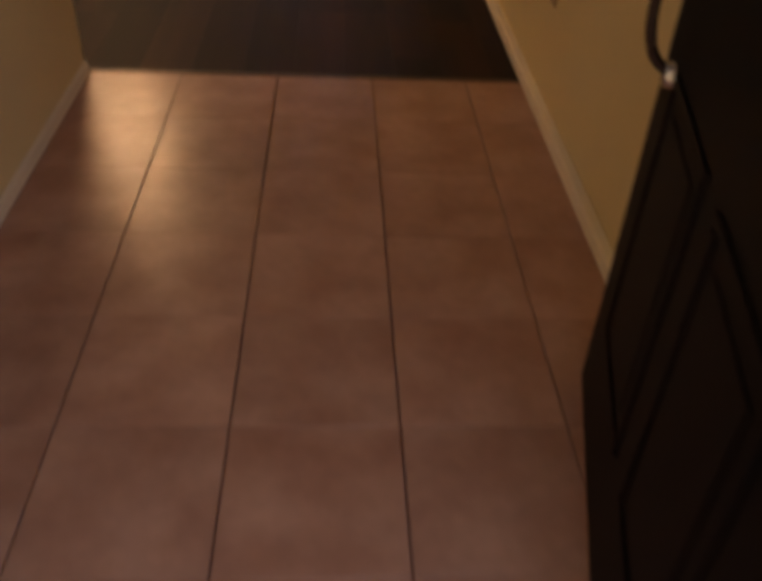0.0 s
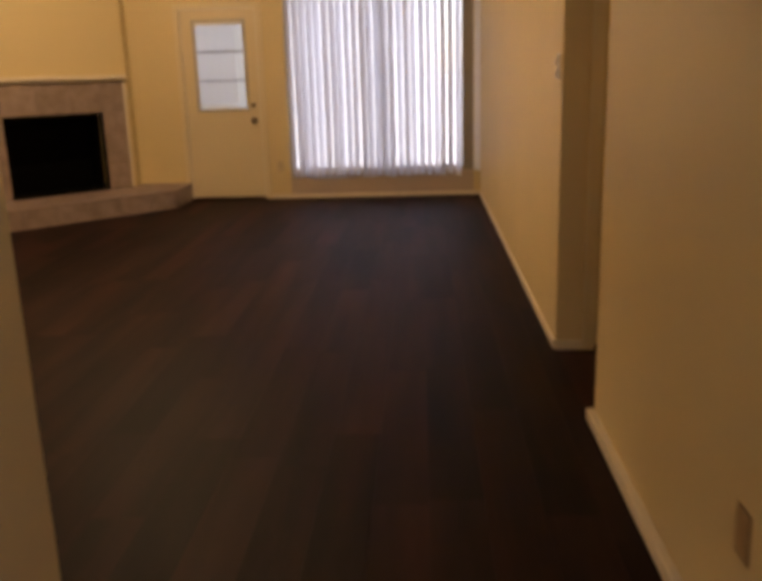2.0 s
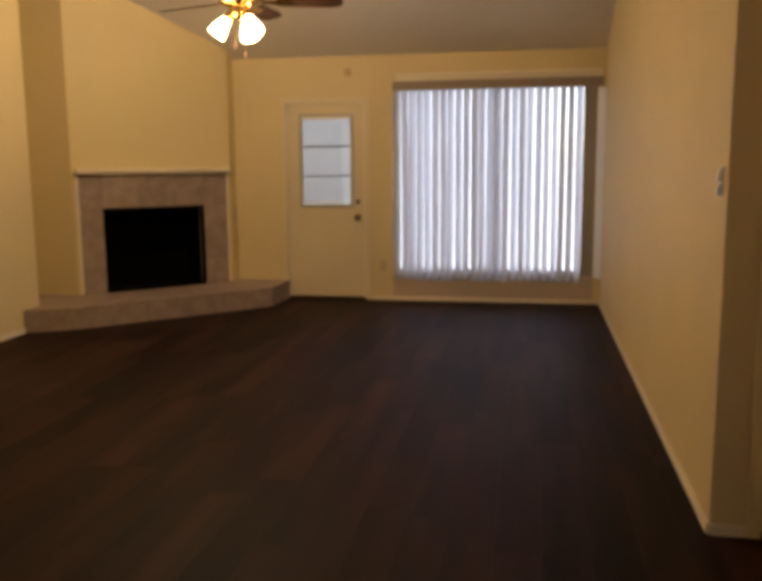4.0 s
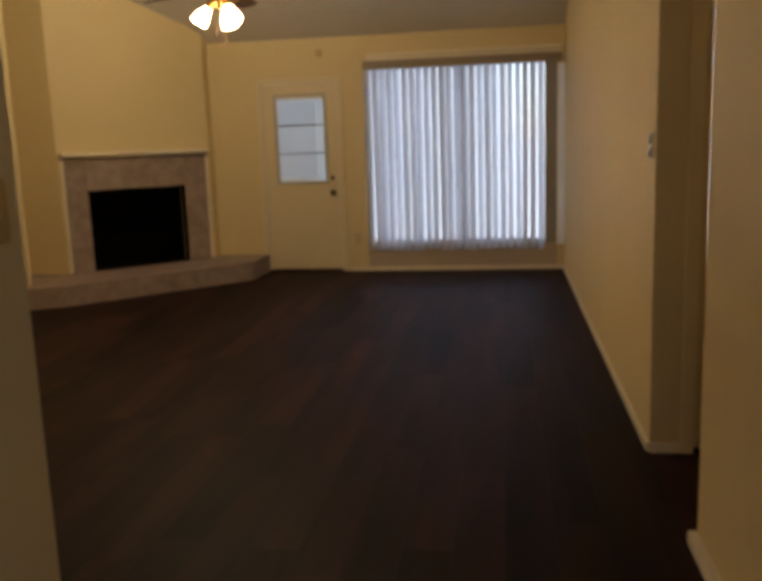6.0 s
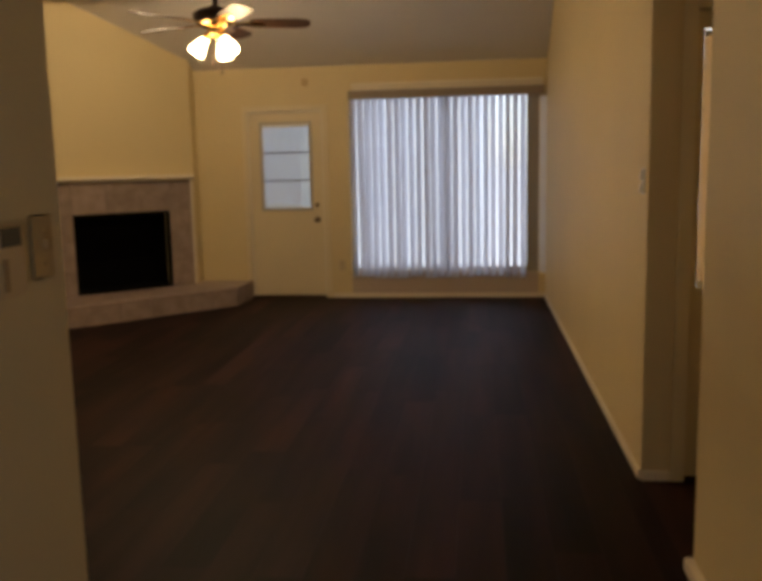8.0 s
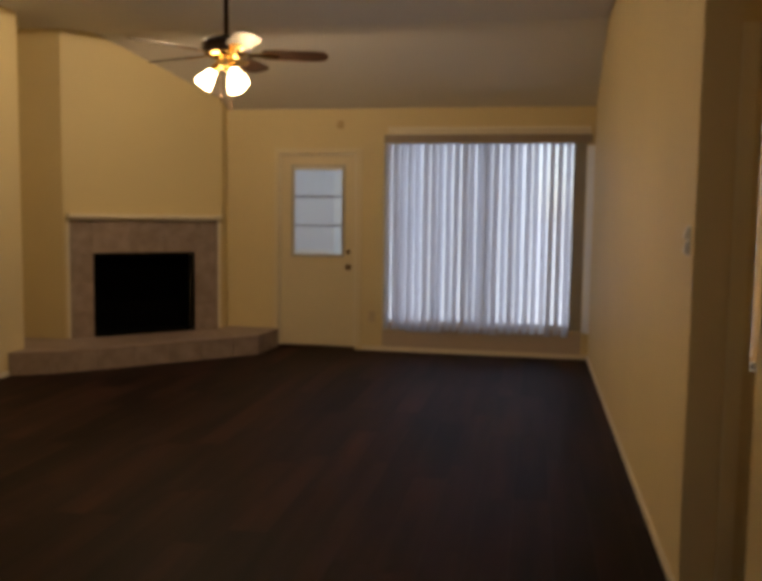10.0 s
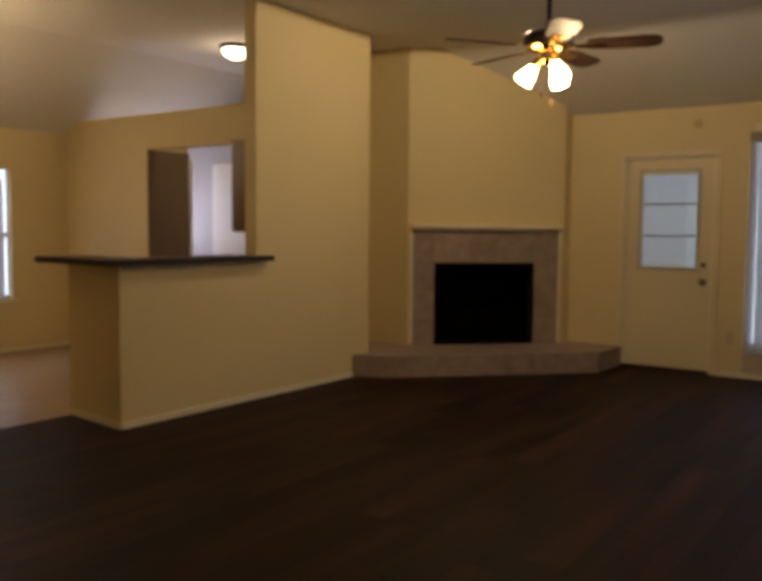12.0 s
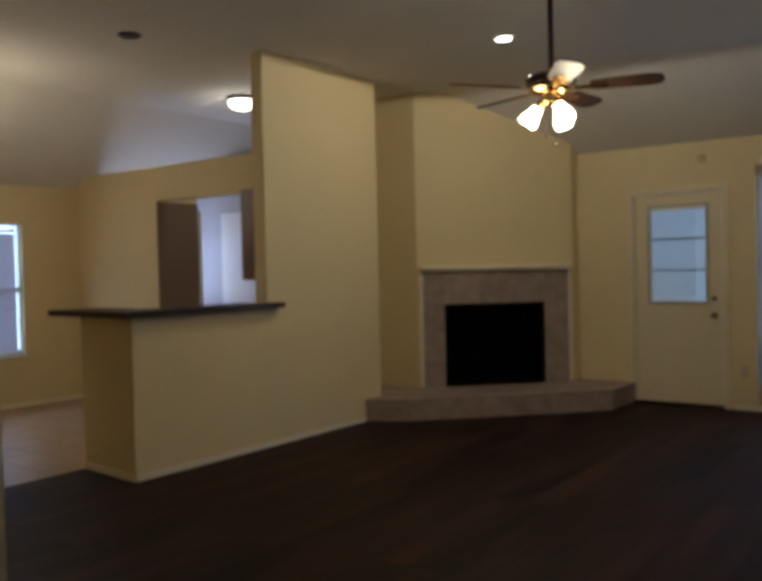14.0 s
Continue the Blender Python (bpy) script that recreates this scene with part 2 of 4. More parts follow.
bm = B()
prism(bm, [(XL, 4.055, -0.15), (XL, 5.53, -0.15), (XL, 5.53, ZC), (XL, 4.055, ZC)], (-T, 0, 0))
structure("wall_kitchen", bm, WALL, "full-height yellow partition between living room and kitchen", "wall")
bm = B()
XA = XL - 0.50                            # back of the alcove
prism(bm, [(XA, 5.53 - T, -0.15), (XA, YF, -0.15), (XA, YF, ceil_at(YF)), (XA, YS, ZC), (XA, 5.53 - T, ZC)], (-T, 0, 0))
box(bm, XA, XL - T, 5.53 - T, 5.53, -0.15, ZC)
structure("wall_alcove", bm, WALL, "yellow wall set back beside the fireplace", "wall")
bm = B()
prism(bm, [(XL, 2.783, -0.15), (XL, 4.055, -0.15), (XL - T, 4.055, -0.15), (XL - T, 2.91, -0.15), (-5.64, 2.98, -0.15), (-5.64, 2.86, -0.15)], (0, 0, 1.24))
structure("wall_bar", bm, WALL, "low yellow half wall that carries the breakfast bar", "wall")

bm = B()
box(bm, XD - T, HX, -T - 0.025, -0.025, -0.15, ZC)
structure("wall_south", bm, WALL, "plain yellow wall closing the dining area", "wall")
bm = B()
box(bm, HX, 0.018, -T, 0, 2.44, ZC)
structure("wall_header", bm, WALL, "yellow header over the entry passage", "wall")
bm = B()
box(bm, HX - T, HX, YE - T, -T - 0.025, -0.15, 2.44)
structure("wall_entry_side", bm, WALL, "yellow painted side wall of the entry passage", "wall")
E0, E1 = -1.24, -0.30
bm = wall_with_openings("y", YE - T, T, (HX, 0.018), (-0.15, 2.44), [(E0, E1, -0.15, 2.06)])
structure("wall_entry", bm, WALL, "entry wall around the open front door", "wall")
# Unseen screen added outside the doorway; light enters from the east only.
bm = B()
box(bm, HX - T, HX, -4.30, YE - T, -0.15, 2.44)
box(bm, HX, 0.90, -4.30, -4.18, -0.15, 2.44)
structure("wall_porch", bm, WALL, "unseen yellow walls added outside the front door to block sky light", "wall")
# Unseen lid on that screen, added to keep sky light out.
bm = B()
box(bm, HX - T, 0.90, -4.30, YE - T, 2.44, 2.54)
structure("ceiling_porch", bm, CEIL, "unseen off-white slab added over the front doorway to block sky light", "ceiling")
V0, V1, VZ0, VZ1 = 3.03, 4.23, 0.56, 1.94        # dining window
bm = wall_with_openings("x", XD, -T, (-T, YF), (-0.15, 2.36), [(V0, V1, VZ0, VZ1), (5.6, 6.3, 1.0, 2.0)])
structure("wall_dining", bm, WALL, "yellow painted outer wall of the dining area with a window", "wall")
YK, KZ = 4.90, 2.485
K0, K1, KD = -7.31, -5.75, 2.13
bm = wall_with_openings("y", YK, T, (XD, XL - T), (-0.15, KZ), [(K0, K1, -0.15, KD)])
structure("wall_pantry", bm, WALL, "yellow ledge-topped wall with an open doorway", "wall")

# utility room behind the doorway
bm = B()
box(bm, K0 - T, K0, YK + T, 5.44, -0.15, KZ)
structure("wall_utility_side", bm, WALL, "dim stub wall inside the utility room", "wall")
# Thin brown sheet added over the stub wall so its face looks darker.
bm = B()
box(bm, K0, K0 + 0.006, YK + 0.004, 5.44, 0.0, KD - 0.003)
structure("door_5", bm, mat("brown_sheet_paint", (0.22, 0.15, 0.095), 0.55, var=0.1, scale=3, stretch=(1, 1, 0.3)), "thin brown sheet added over the stub wall to darken its face", "door")
bm = B()
box(bm, XD, XA - T, 6.40, 6.40 + T, -0.15, 2.44)
structure("wall_utility_back", bm, mat("pale_grey_paint", (0.46, 0.46, 0.50), 0.6, var=0.04), "back wall of the utility room", "wall")
# side passage
bm = B()
box(bm, 1.3, 1.3 + T, N0 - 0.1, N1 + 0.1, -0.15, 2.44)
structure("wall_passage_end", bm, WALL, "end wall of the side passage", "wall")
bm = wall_with_openings("y", N1, T, (T, 1.3), (-0.15, 2.44), [(0.184, 0.99, -0.15, 2.04)])
structure("wall_passage_far", bm, WALL, "side wall of the short passage", "wall")
bm = B()
box(bm, T, 1.3, N0 - T, N0, -0.15, 2.44)
structure("wall_passage_near", bm, WALL, "side wall of the short passage", "wall")

# ---- ceilings ----
bm = B()
xb = XD - T
xs = XD + (ZC - 2.36) / SL
zb = 2.36 - SL * T
yn = YF + T
zn = 2.51 - SL * T
xh = XD + (zn - 2.36) / SL
prism(bm, [(xs, -T, ZC), (T, -T, ZC), (T, YS, ZC), (xs, YS, ZC)], (0, 0, 0.1))
prism(bm, [(xs, YS, ZC), (T, YS, ZC), (T, yn, zn), (xh, yn, zn)], (0, 0, 0.1))
prism(bm, [(xs, -T, ZC), (xs, YS, ZC), (xh, yn, zn), (xb, yn, zb), (xb, -T, zb)], (0, 0, 0.1))
structure("ceiling", bm, CEIL, "vaulted off-white textured ceiling", "ceiling")
bm = B()
box(bm, HX - T, T, YE - T, -T, 2.44, 2.54)
structure("ceiling_entry", bm, CEIL, "flat off-white ceiling of the entry passage", "ceiling")
bm = B()
box(bm, T, 1.42, N0 - T, N1 + T, 2.44, 2.54)
structure("ceiling_passage", bm, CEIL, "flat ceiling of the side passage", "ceiling")

# ---- baseboards ----
def baseboard(x0, y0, x1, y1, side, h=0.048, d=0.014):
    """Along a wall face; side: unit vector into the room."""
    d = Vector((side[0], side[1], 0)) * d
    bm = B()
    prism(bm, [(x0, y0, 0), (x1, y1, 0), (x1, y1, h), (x0, y0, h)], d)
    structure("baseboard", bm, TRIM, "cream painted baseboard along the wall", "baseboard", 0.004)


baseboard(0.018, YE, 0.018, N0, (-1, 0), 0.048, 0.032)
baseboard(0, N1, 0, YF, (-1, 0))
baseboard(0, N1, 0.124, N1, (0, -1))
baseboard(HX, YE, HX, -0.025, (1, 0))
baseboard(D1 + 0.07, YF, 0, YF, (0, -1), 0.05)
baseboard(XL, 2.783, XL, 5.29, (1, 0))
baseboard(-5.64, 2.86, XL, 2.783, (-0.11, -0.99))
baseboard(XD, 0, XD, YK, (1, 0))

# ---- fireplace: u along its face, v out into the room ----
FO, FU, FV = Vector((-4.375, 6.715, 0)), Vector((0.70711, 0.70711, 0)), Vector((0.70711, -0.70711, 0))


def fp(u, v, z):
    return FO + u * FU + v * FV + Vector((0, 0, z))


def fbox(bm, u0, u1, v0, v1, z0, z1):
    prism(bm, [fp(u0, v0, z0), fp(u1, v0, z0), fp(u1, v1, z0), fp(u0, v1, z0)], (0, 0, z1 - z0))
    return bm


def uv_of(x, y):
    d = Vector((x, y, 0)) - FO
    return d.dot(FU), d.dot(FV)


BU0, BU1 = -0.80, 0.81
OL, OR, OZ0, OZ1 = -0.53, 0.50, 0.20, 1.015
bm = B()
# breast, open at the firebox; its top follows the ceiling
def breast(u0, u1, z0, z1=None, v0=-0.5):
    p = [fp(u0, 0, 0), fp(u1, 0, 0)]
    if z1:
        fbox(bm, u0, u1, -0.12, 0, z0, z1)
    else:
        a, b = (min(ZC, ceil_at(q.y)) for q in p)
        pts = [p[0] + Vector((0, 0, z0)), p[1] + Vector((0, 0, z0)), p[1] + Vector((0, 0, b))]
        if a >= ZC > b:
            uk = u0 + (YS - p[0].y) / 0.70711
            if u0 < uk < u1:
                pts.append(fp(uk, 0, ZC))
        pts.append(p[0] + Vector((0, 0, a)))
        prism(bm, pts, -0.12 * FV)


breast(BU0, BU1, OZ1)
breast(BU0, OL, -0.15, OZ1)
breast(OR, BU1, -0.15, OZ1)
lp, rp = fp(BU0, 0, 0), fp(BU1, 0, 0)
prism(bm, [(XA, lp.y, -0.15), (lp.x, lp.y, -0.15), (lp.x, lp.y, ceil_at(lp.y)), (XA, lp.y, ceil_at(lp.y))], (0, 0.1, 0))
prism(bm, [(rp.x, rp.y, -0.15), (rp.x, YF, -0.15), (rp.x, YF, ceil_at(YF)), (rp.x, rp.y, ceil_at(rp.y))], (-0.1, 0, 0))
structure("wall_chimney", bm, WALL, "angled yellow chimney breast in the room's corner", "wall")


def inside_clip(poly, a, b, c):
    """Keeps the part of a 2D polygon where a*x + b*y <= c."""
    out = []
    for i, p in enumerate(poly):
        q = poly[(i + 1) % len(poly)]
        dp, dq = a * p[0] + b * p[1] - c, a * q[0] + b * q[1] - c
        if dp <= 0:
            out.append(p)
        if dp * dq < 0:
            k = dp / (dp - dq)
            out.append((p[0] + k * (q[0] - p[0]), p[1] + k * (q[1] - p[1])))
    return out


def cut(poly, x0, x1, y0, y1):
    for a, b, c in ((-1, 0, -x0), (1, 0, x1), (0, -1, -y0), (0, 1, y1)):
        if len(poly) > 2:
            poly = inside_clip(poly, a, b, c)
    return poly if len(poly) > 2 else []


HH = 0.20
hearth = thing("fireplace", (-4.375, 6.715, 0), "corner fireplace with taupe tile surround and raised tiled hearth", "fireplace")
HI = hearth.matrix_world.inverted()


def hpart(name, bm, material, label="", bevel=0.0):
    bmesh.ops.transform(bm, matrix=HI, verts=bm.verts)
    return part(name, bm, material, hearth, label, bevel)


HP = [(-4.955, 5.293), (-4.61, 5.502), (-3.265, 6.88), (-3.24, 7.435), (-3.86, 7.435), (-3.79, 7.27), (-4.93, 6.13), (-5.45, 6.13), (-5.45, 5.54), (-4.955, 5.54)]
bm = B()
prism(bm, [(x, y, 0.0) for x, y in HP], (0, 0, HH - 0.012))
hpart("hearth_base", bm, HGROUT, "grouted hearth block")
hu = [uv_of(x, y) for x, y in HP]
for i in range(-5, 5):
    for j in range(0, 5):
        c = cut(hu, i * 0.33 + 0.002, i * 0.33 + 0.328, 0.70 - (j + 1) * 0.33 + 0.002, 0.70 - j * 0.33 - 0.002)
        if c:
            bm = B()
            prism(bm, [fp(u, v, HH - 0.012) for u, v in c], (0, 0, 0.012))
            hpart("hearth_tile", bm, HTILE)
for k in range(3):
    a, b = Vector((*HP[k], 0)), Vector((*HP[k + 1], 0))
    d = (b - a).normalized()
    nrm = Vector((d.y, -d.x, 0))
    ln, s = (b - a).length, 0.0
    while s < ln - 0.01:
        e = min(ln, s + 0.33)
        bm = B()
        prism(bm, [a + d * (s + 0.002) + Vector((0, 0, 0.002)), a + d * (e - 0.002) + Vector((0, 0, 0.002)), a + d * (e - 0.002) + Vector((0, 0, HH - 0.001)), a + d * (s + 0.002) + Vector((0, 0, HH - 0.001))], nrm * 0.01)
        hpart("riser_tile", bm, HTILE)
        s = e
# surround tiles
SU, ST = 0.75, 1.335
bm = B()
fbox(bm, -SU, OL, 0, 0.006, HH, ST)
fbox(bm, OR, SU, 0, 0.006, HH, ST)
fbox(bm, OL, OR, 0, 0.006, OZ1, ST)
hpart("surround_backing", bm, HGROUT)
for s in (-1, 1):
    for z0, z1 in ((HH, 0.46), (0.46, 0.73), (0.73, OZ1)):
        u = (-SU, OL) if s < 0 else (OR, SU)
        bm = B()
        fbox(bm, u[0] + 0.002, u[1] - 0.002, 0.006, 0.016, z0 + 0.002, z1 - 0.002)
        hpart("surround_tile", bm, HTILE)
us = [-SU, OL, -0.18, 0.16, OR, SU]
for a, b in zip(us, us[1:]):
    bm = B()
    fbox(bm, a + 0.002, b - 0.002, 0.006, 0.016, OZ1 + 0.002, ST - 0.002)
    hpart("surround_tile", bm, HTILE)
bm = B()
fbox(bm, -0.775, 0.785, 0, 0.075, 1.355, 1.395)
fbox(bm, -0.765, 0.775, 0, 0.045, 1.337, 1.355)
hpart("mantel_shelf", bm, TRIM, "cream painted mantel moulding", 0.006)
for s in (-1, 1):
    bm = B()
    u = sorted((s * (SU + 0.002), s * (SU + 0.03)))
    fbox(bm, u[0], u[1], 0, 0.03, HH, 1.336)
    hpart("side_trim", bm, TRIM, "cream painted edge trim", 0.004)
for nm, q in (("firebox_back", (OL - 0.02, OR + 0.02, -0.45, -0.43, HH, 1.05)), ("firebox_side", (OL - 0.02, OL, -0.43, -0.121, HH, 1.05)), ("firebox_side", (OR, OR + 0.02, -0.43, -0.121, HH, 1.05)), ("firebox_floor", (OL, OR, -0.43, 0.0, HH - 0.02, HH + 0.004)), ("firebox_top", (OL, OR, -0.43, -0.121, 1.03, 1.05))):
    bm = B()
    fbox(bm, *q)
    hpart(nm, bm, SOOT, "sooty black firebox panel")
bm = B()
for a, b, c, d in ((OL + 0.002, OR - 0.002, OZ1 - 0.035, OZ1 - 0.002), (OL + 0.002, OR - 0.002, HH + 0.006, HH + 0.03), (OL + 0.002, OL + 0.03, HH + 0.03, OZ1 - 0.035), (OR - 0.03, OR - 0.002, HH + 0.03, OZ1 - 0.035)):
    fbox(bm, a, b, -0.03, 0.012, c, d)
hpart("screen_frame", bm, BLACK, "black metal screen frame")

# ---- patio door ----
door = tagged(thing("door_1", (D0, YF, 0), "cream half-glazed patio door with brass knob, closed", "door"), kind="structure")


def local(ob):
    return ob.matrix_world.inverted()


def lpart(ob, name, bm, material, label="", bevel=0.0, smooth=False, under=None):
    """A part built in world metres; under: the part of the thing that it belongs to."""
    bmesh.ops.transform(bm, matrix=ob.matrix_world.inverted(), verts=bm.verts)
    return part(name, bm, material, under or ob, label, bevel, smooth)


G0, G1, GZ0, GZ1 = -3.066, -2.545, 1.00, 1.908
dy0, dy1 = YF + 0.015, YF + 0.058
bm = B()
bx0, bx1 = D0 + 0.025, D1 - 0.025
box(bm, bx0, G0, dy0, dy1, 0.03, DZ - 0.025)
box(bm, G1, bx1, dy0, dy1, 0.03, DZ - 0.025)
box(bm, G0, G1, dy0, dy1, 0.03, GZ0)
box(bm, G0, G1, dy0, dy1, GZ1, DZ - 0.025)
leaf = lpart(door, "leaf", bm, DOORP)
bm = B()
box(bm, bx0 - 0.02, bx0 - 0.004, YF + 0.002, YF + 0.1, 0.0, DZ - 0.022)
box(bm, bx1 + 0.004, bx1 + 0.02, YF + 0.002, YF + 0.1, 0.0, DZ - 0.022)
box(bm, bx0 - 0.02, bx1 + 0.02, YF + 0.002, YF + 0.1, DZ - 0.022, DZ - 0.002)
lpart(door, "jamb", bm, TRIM)
for nm, q in (("casing", (D0 - 0.045, D0 + 0.004, 0.0, DZ + 0.05)), ("casing", (D1 - 0.004, D1 + 0.055, 0.0, DZ + 0.05)), ("casing", (D0 + 0.004, D1 - 0.004, DZ - 0.004, DZ + 0.05))):
    bm = B()
    box(bm, q[0], q[1], YF - 0.016, YF, q[2], q[3])
    lpart(door, nm, bm, DOORP, "", 0.004)
bm = B()
box(bm, D0 + 0.005, D1 - 0.005, YF - 0.03, YF + 0.1, 0, 0.028)
lpart(door, "threshold", bm, BRONZE, "dark metal threshold", 0.006)
bm = B()
f = 0.032
box(bm, G0 - f, G0 + 0.005, dy0 - 0.012, dy0, GZ0 - f, GZ1 + f)
box(bm, G1 - 0.005, G1 + f, dy0 - 0.012, dy0, GZ0 - f, GZ1 + f)
box(bm, G0 + 0.005, G1 - 0.005, dy0 - 0.012, dy0, GZ0 - f, GZ0 + 0.005)
box(bm, G0 + 0.005, G1 - 0.005, dy0 - 0.012, dy0, GZ1 - 0.005, GZ1 + f)
lite = lpart(door, "lite_frame", bm, mat("greyed_lite_frame", (0.50, 0.46, 0.38), 0.4), "greyish moulded glazing frame", 0.004, False, leaf)
for k in (1, 2):
    bm = B()
    z = GZ0 + (GZ1 - GZ0) * k / 3
    box(bm, G0 + 0.005, G1 - 0.005, dy0 + 0.004, dy0 + 0.014, z - 0.009, z + 0.009)
    lpart(door, "muntin", bm, mat("grey_muntin", (0.26, 0.27, 0.28), 0.5), under=leaf)
bm = B()
box(bm, G0 + 0.001, G1 - 0.001, dy0 + 0.022, dy0 + 0.028, GZ0 + 0.001, GZ1 - 0.001)
pane = lpart(door, "pane", bm, GLASS, "clear glass pane", under=leaf)
pane.visible_shadow = False
for nm, z, r in (("deadbolt", 1.03, 0.024), ("knob", 0.87, 0.026)):
    bm = B()
    m = pose(-2.475, dy0, z, 90, 0, 0)
    prof = [(0, 0), (r + 0.006, 0), (r + 0.006, 0.006), (0.012, 0.012), (0.012, 0.03), (r * 0.8, 0.036), (r, 0.05), (r * 0.8, 0.064), (0, 0.068)] if nm == "knob" else [(0, 0), (r, 0), (r, 0.012), (r * 0.7, 0.018), (0, 0.018)]
    lathe(bm, prof, m, 18)
    lpart(door, nm, bm, AGED, "dark aged brass " + nm, 0, True, leaf)

db = thing("door_blind", ((G0 + G1) / 2, dy0 - 0.012, GZ1), "white mini blind with open slats hanging over the door glass", "blind")
gb = G1 - 0.085
bm = B()
box(bm, G0 + 0.008, G1 - 0.008, dy0 - 0.028, dy0 - 0.0115, GZ1 - 0.03, GZ1 - 0.002)
lpart(db, "headrail", bm, WHITE, "white headrail", 0.002)
bm = B()
prism(bm, [(G0 + 0.01, dy0 - 0.024, GZ0 + 0.032), (gb, dy0 - 0.024, GZ0 + 0.012), (gb, dy0 - 0.024, GZ0 + 0.028), (G0 + 0.01, dy0 - 0.024, GZ0 + 0.048)], (0, 0.012, 0))
lpart(db, "bottom_rail", bm, WHITE, "white bottom rail hanging slightly askew")
bm = B()
prism(bm, [(0, -0.010, -0.003), (0, 0.010, 0.003), (0, 0.010, 0.0037), (0, -0.010, -0.0023)], (gb - G0 - 0.012, 0, 0))
dsm = mesh("slat", bm, SLAT)
for i in range(40):
    o = new("slat", dsm)
    o.parent = db
    o.matrix_basis = db.matrix_world.inverted() @ pose(G0 + 0.01, dy0 - 0.018, GZ0 + 0.06 + 0.0205 * i)
for x in (G0 + 0.08, gb - 0.06):
    bm = B()
    tube(bm, [(x, dy0 - 0.018, GZ0 + 0.02), (x, dy0 - 0.018, GZ1 - 0.02)], 0.0012, 6)
    lpart(db, "cord", bm, WHITE)
bm = B()
tube(bm, [(G1 - 0.05, dy0 - 0.022, GZ1 - 0.03), (G1 - 0.045, dy0 - 0.022, GZ1 - 0.62)], 0.004, 8)
lpart(db, "tilt_wand", bm, WHITE, "clear white tilt wand", 0, True)

# ---- big window and its vertical blind ----
win = tagged(thing("window_1", (W0, YF, WZ0), "wide white-framed window behind a vertical blind", "window"), kind="structure")
xm = (W0 + W1) / 2
for nm, q in (("frame_side", (W0, W0 + 0.05, WZ0, WZ1)), ("frame_rail", (W0 + 0.05, W1 - 0.125, WZ0, WZ0 + 0.05)), ("frame_rail", (W0 + 0.05, W1 - 0.125, WZ1 - 0.05, WZ1)), ("meeting_stile", (xm - 0.035, xm + 0.035, WZ0 + 0.05, WZ1 - 0.05))):
    bm = B()
    box(bm, q[0], q[1], YF + 0.05, YF + 0.10, q[2], q[3])
    lpart(win, nm, bm, FRAME, "", 0.004)
for a, b in ((W0 + 0.05, xm - 0.035), (xm + 0.035, W1 - 0.125)):
    bm = B()
    box(bm, a, b, YF + 0.072, YF + 0.078, WZ0 + 0.05, WZ1 - 0.05)
    lpart(win, "pane", bm, GLASS, "clear glass pane").visible_shadow = False

bm = B()
box(bm, W1 - 0.125, W1, YF + 0.012, YF + 0.10, WZ0, WZ1)
lpart(win, "dark_stile", bm, mat("grey_brown_aluminium", (0.32, 0.28, 0.22), 0.45), "grey-brown aluminium side stile", 0.003)
bm = B()
box(bm, W0, W1, YF - 0.004, YF, 0.05, WZ0 - 0.004)
lpart(win, "apron", bm, mat("pinkish_apron_paint", (0.52, 0.42, 0.33), 0.5, var=0.06), "pinkish beige apron panel below the glass", 0.001)
blind = thing("vertical_blind", (W0, YF - 0.07, 2.19), "white vinyl vertical blind with tilted vanes, closed across the window", "blind")
bm = B()
box(bm, -2.085, -0.03, YF - 0.105, YF - 0.085, 2.145, 2.232)
box(bm, -2.085, -0.03, YF - 0.085, YF - 0.001, 2.215, 2.232)
lpart(blind, "valance", bm, mat("grey_beige_valance", (0.30, 0.24, 0.18), 0.5), "grey-beige valance", 0.004)
bm = B()
box(bm, -2.07, -0.06, YF - 0.07, YF - 0.03, 2.165, 2.2)
lpart(blind, "headrail", bm, FRAME)
rng = random.Random(5)
vm = []
for k in range(3):
    bm = B()
    n = 6
    vs = []
    for z in (0, -0.6, -1.2, -1.94):
        row = []
        for i in range(n + 1):
            s = (i / n - 0.5)
            row.append(bm.verts.new((s * 0.089, 0.010 * (1 - 4 * s * s) + 0.002 * math.sin(z * 2 + k), z)))
        vs.append(row)
    for r0, r1 in zip(vs, vs[1:]):
        for i in range(n):
            bm.faces.new((r0[i], r0[i + 1], r1[i + 1], r1[i]))
    bmesh.ops.solidify(bm, geom=bm.faces[:], thickness=0.0009)
    vm.append(mesh("vane", bm, VANE, 0, True))
NV = 24
for i in range(NV):
    x = -2.085 + (i + 0.5) * (1.88 / NV)
    v = new("vane", vm[i % 3])
    v.parent = blind
    v.matrix_basis = blind.matrix_world.inverted() @ pose(x + rng.uniform(-0.003, 0.003), YF - 0.05, 2.168 + rng.uniform(-0.012, 0.012), rng.uniform(-0.2, 0.2), 0, 45 + rng.uniform(-3, 3))
# Splay added so the board catches the blind's light as a bright strip.
bm = B()
prism(bm, [(-0.072, YF, WZ0 - 0.01), (-0.072, YF - 0.018, WZ0 - 0.01), (-0.002, YF - 0.075, WZ0 - 0.01), (-0.002, YF, WZ0 - 0.01)], (0, 0, 2.14 - WZ0))
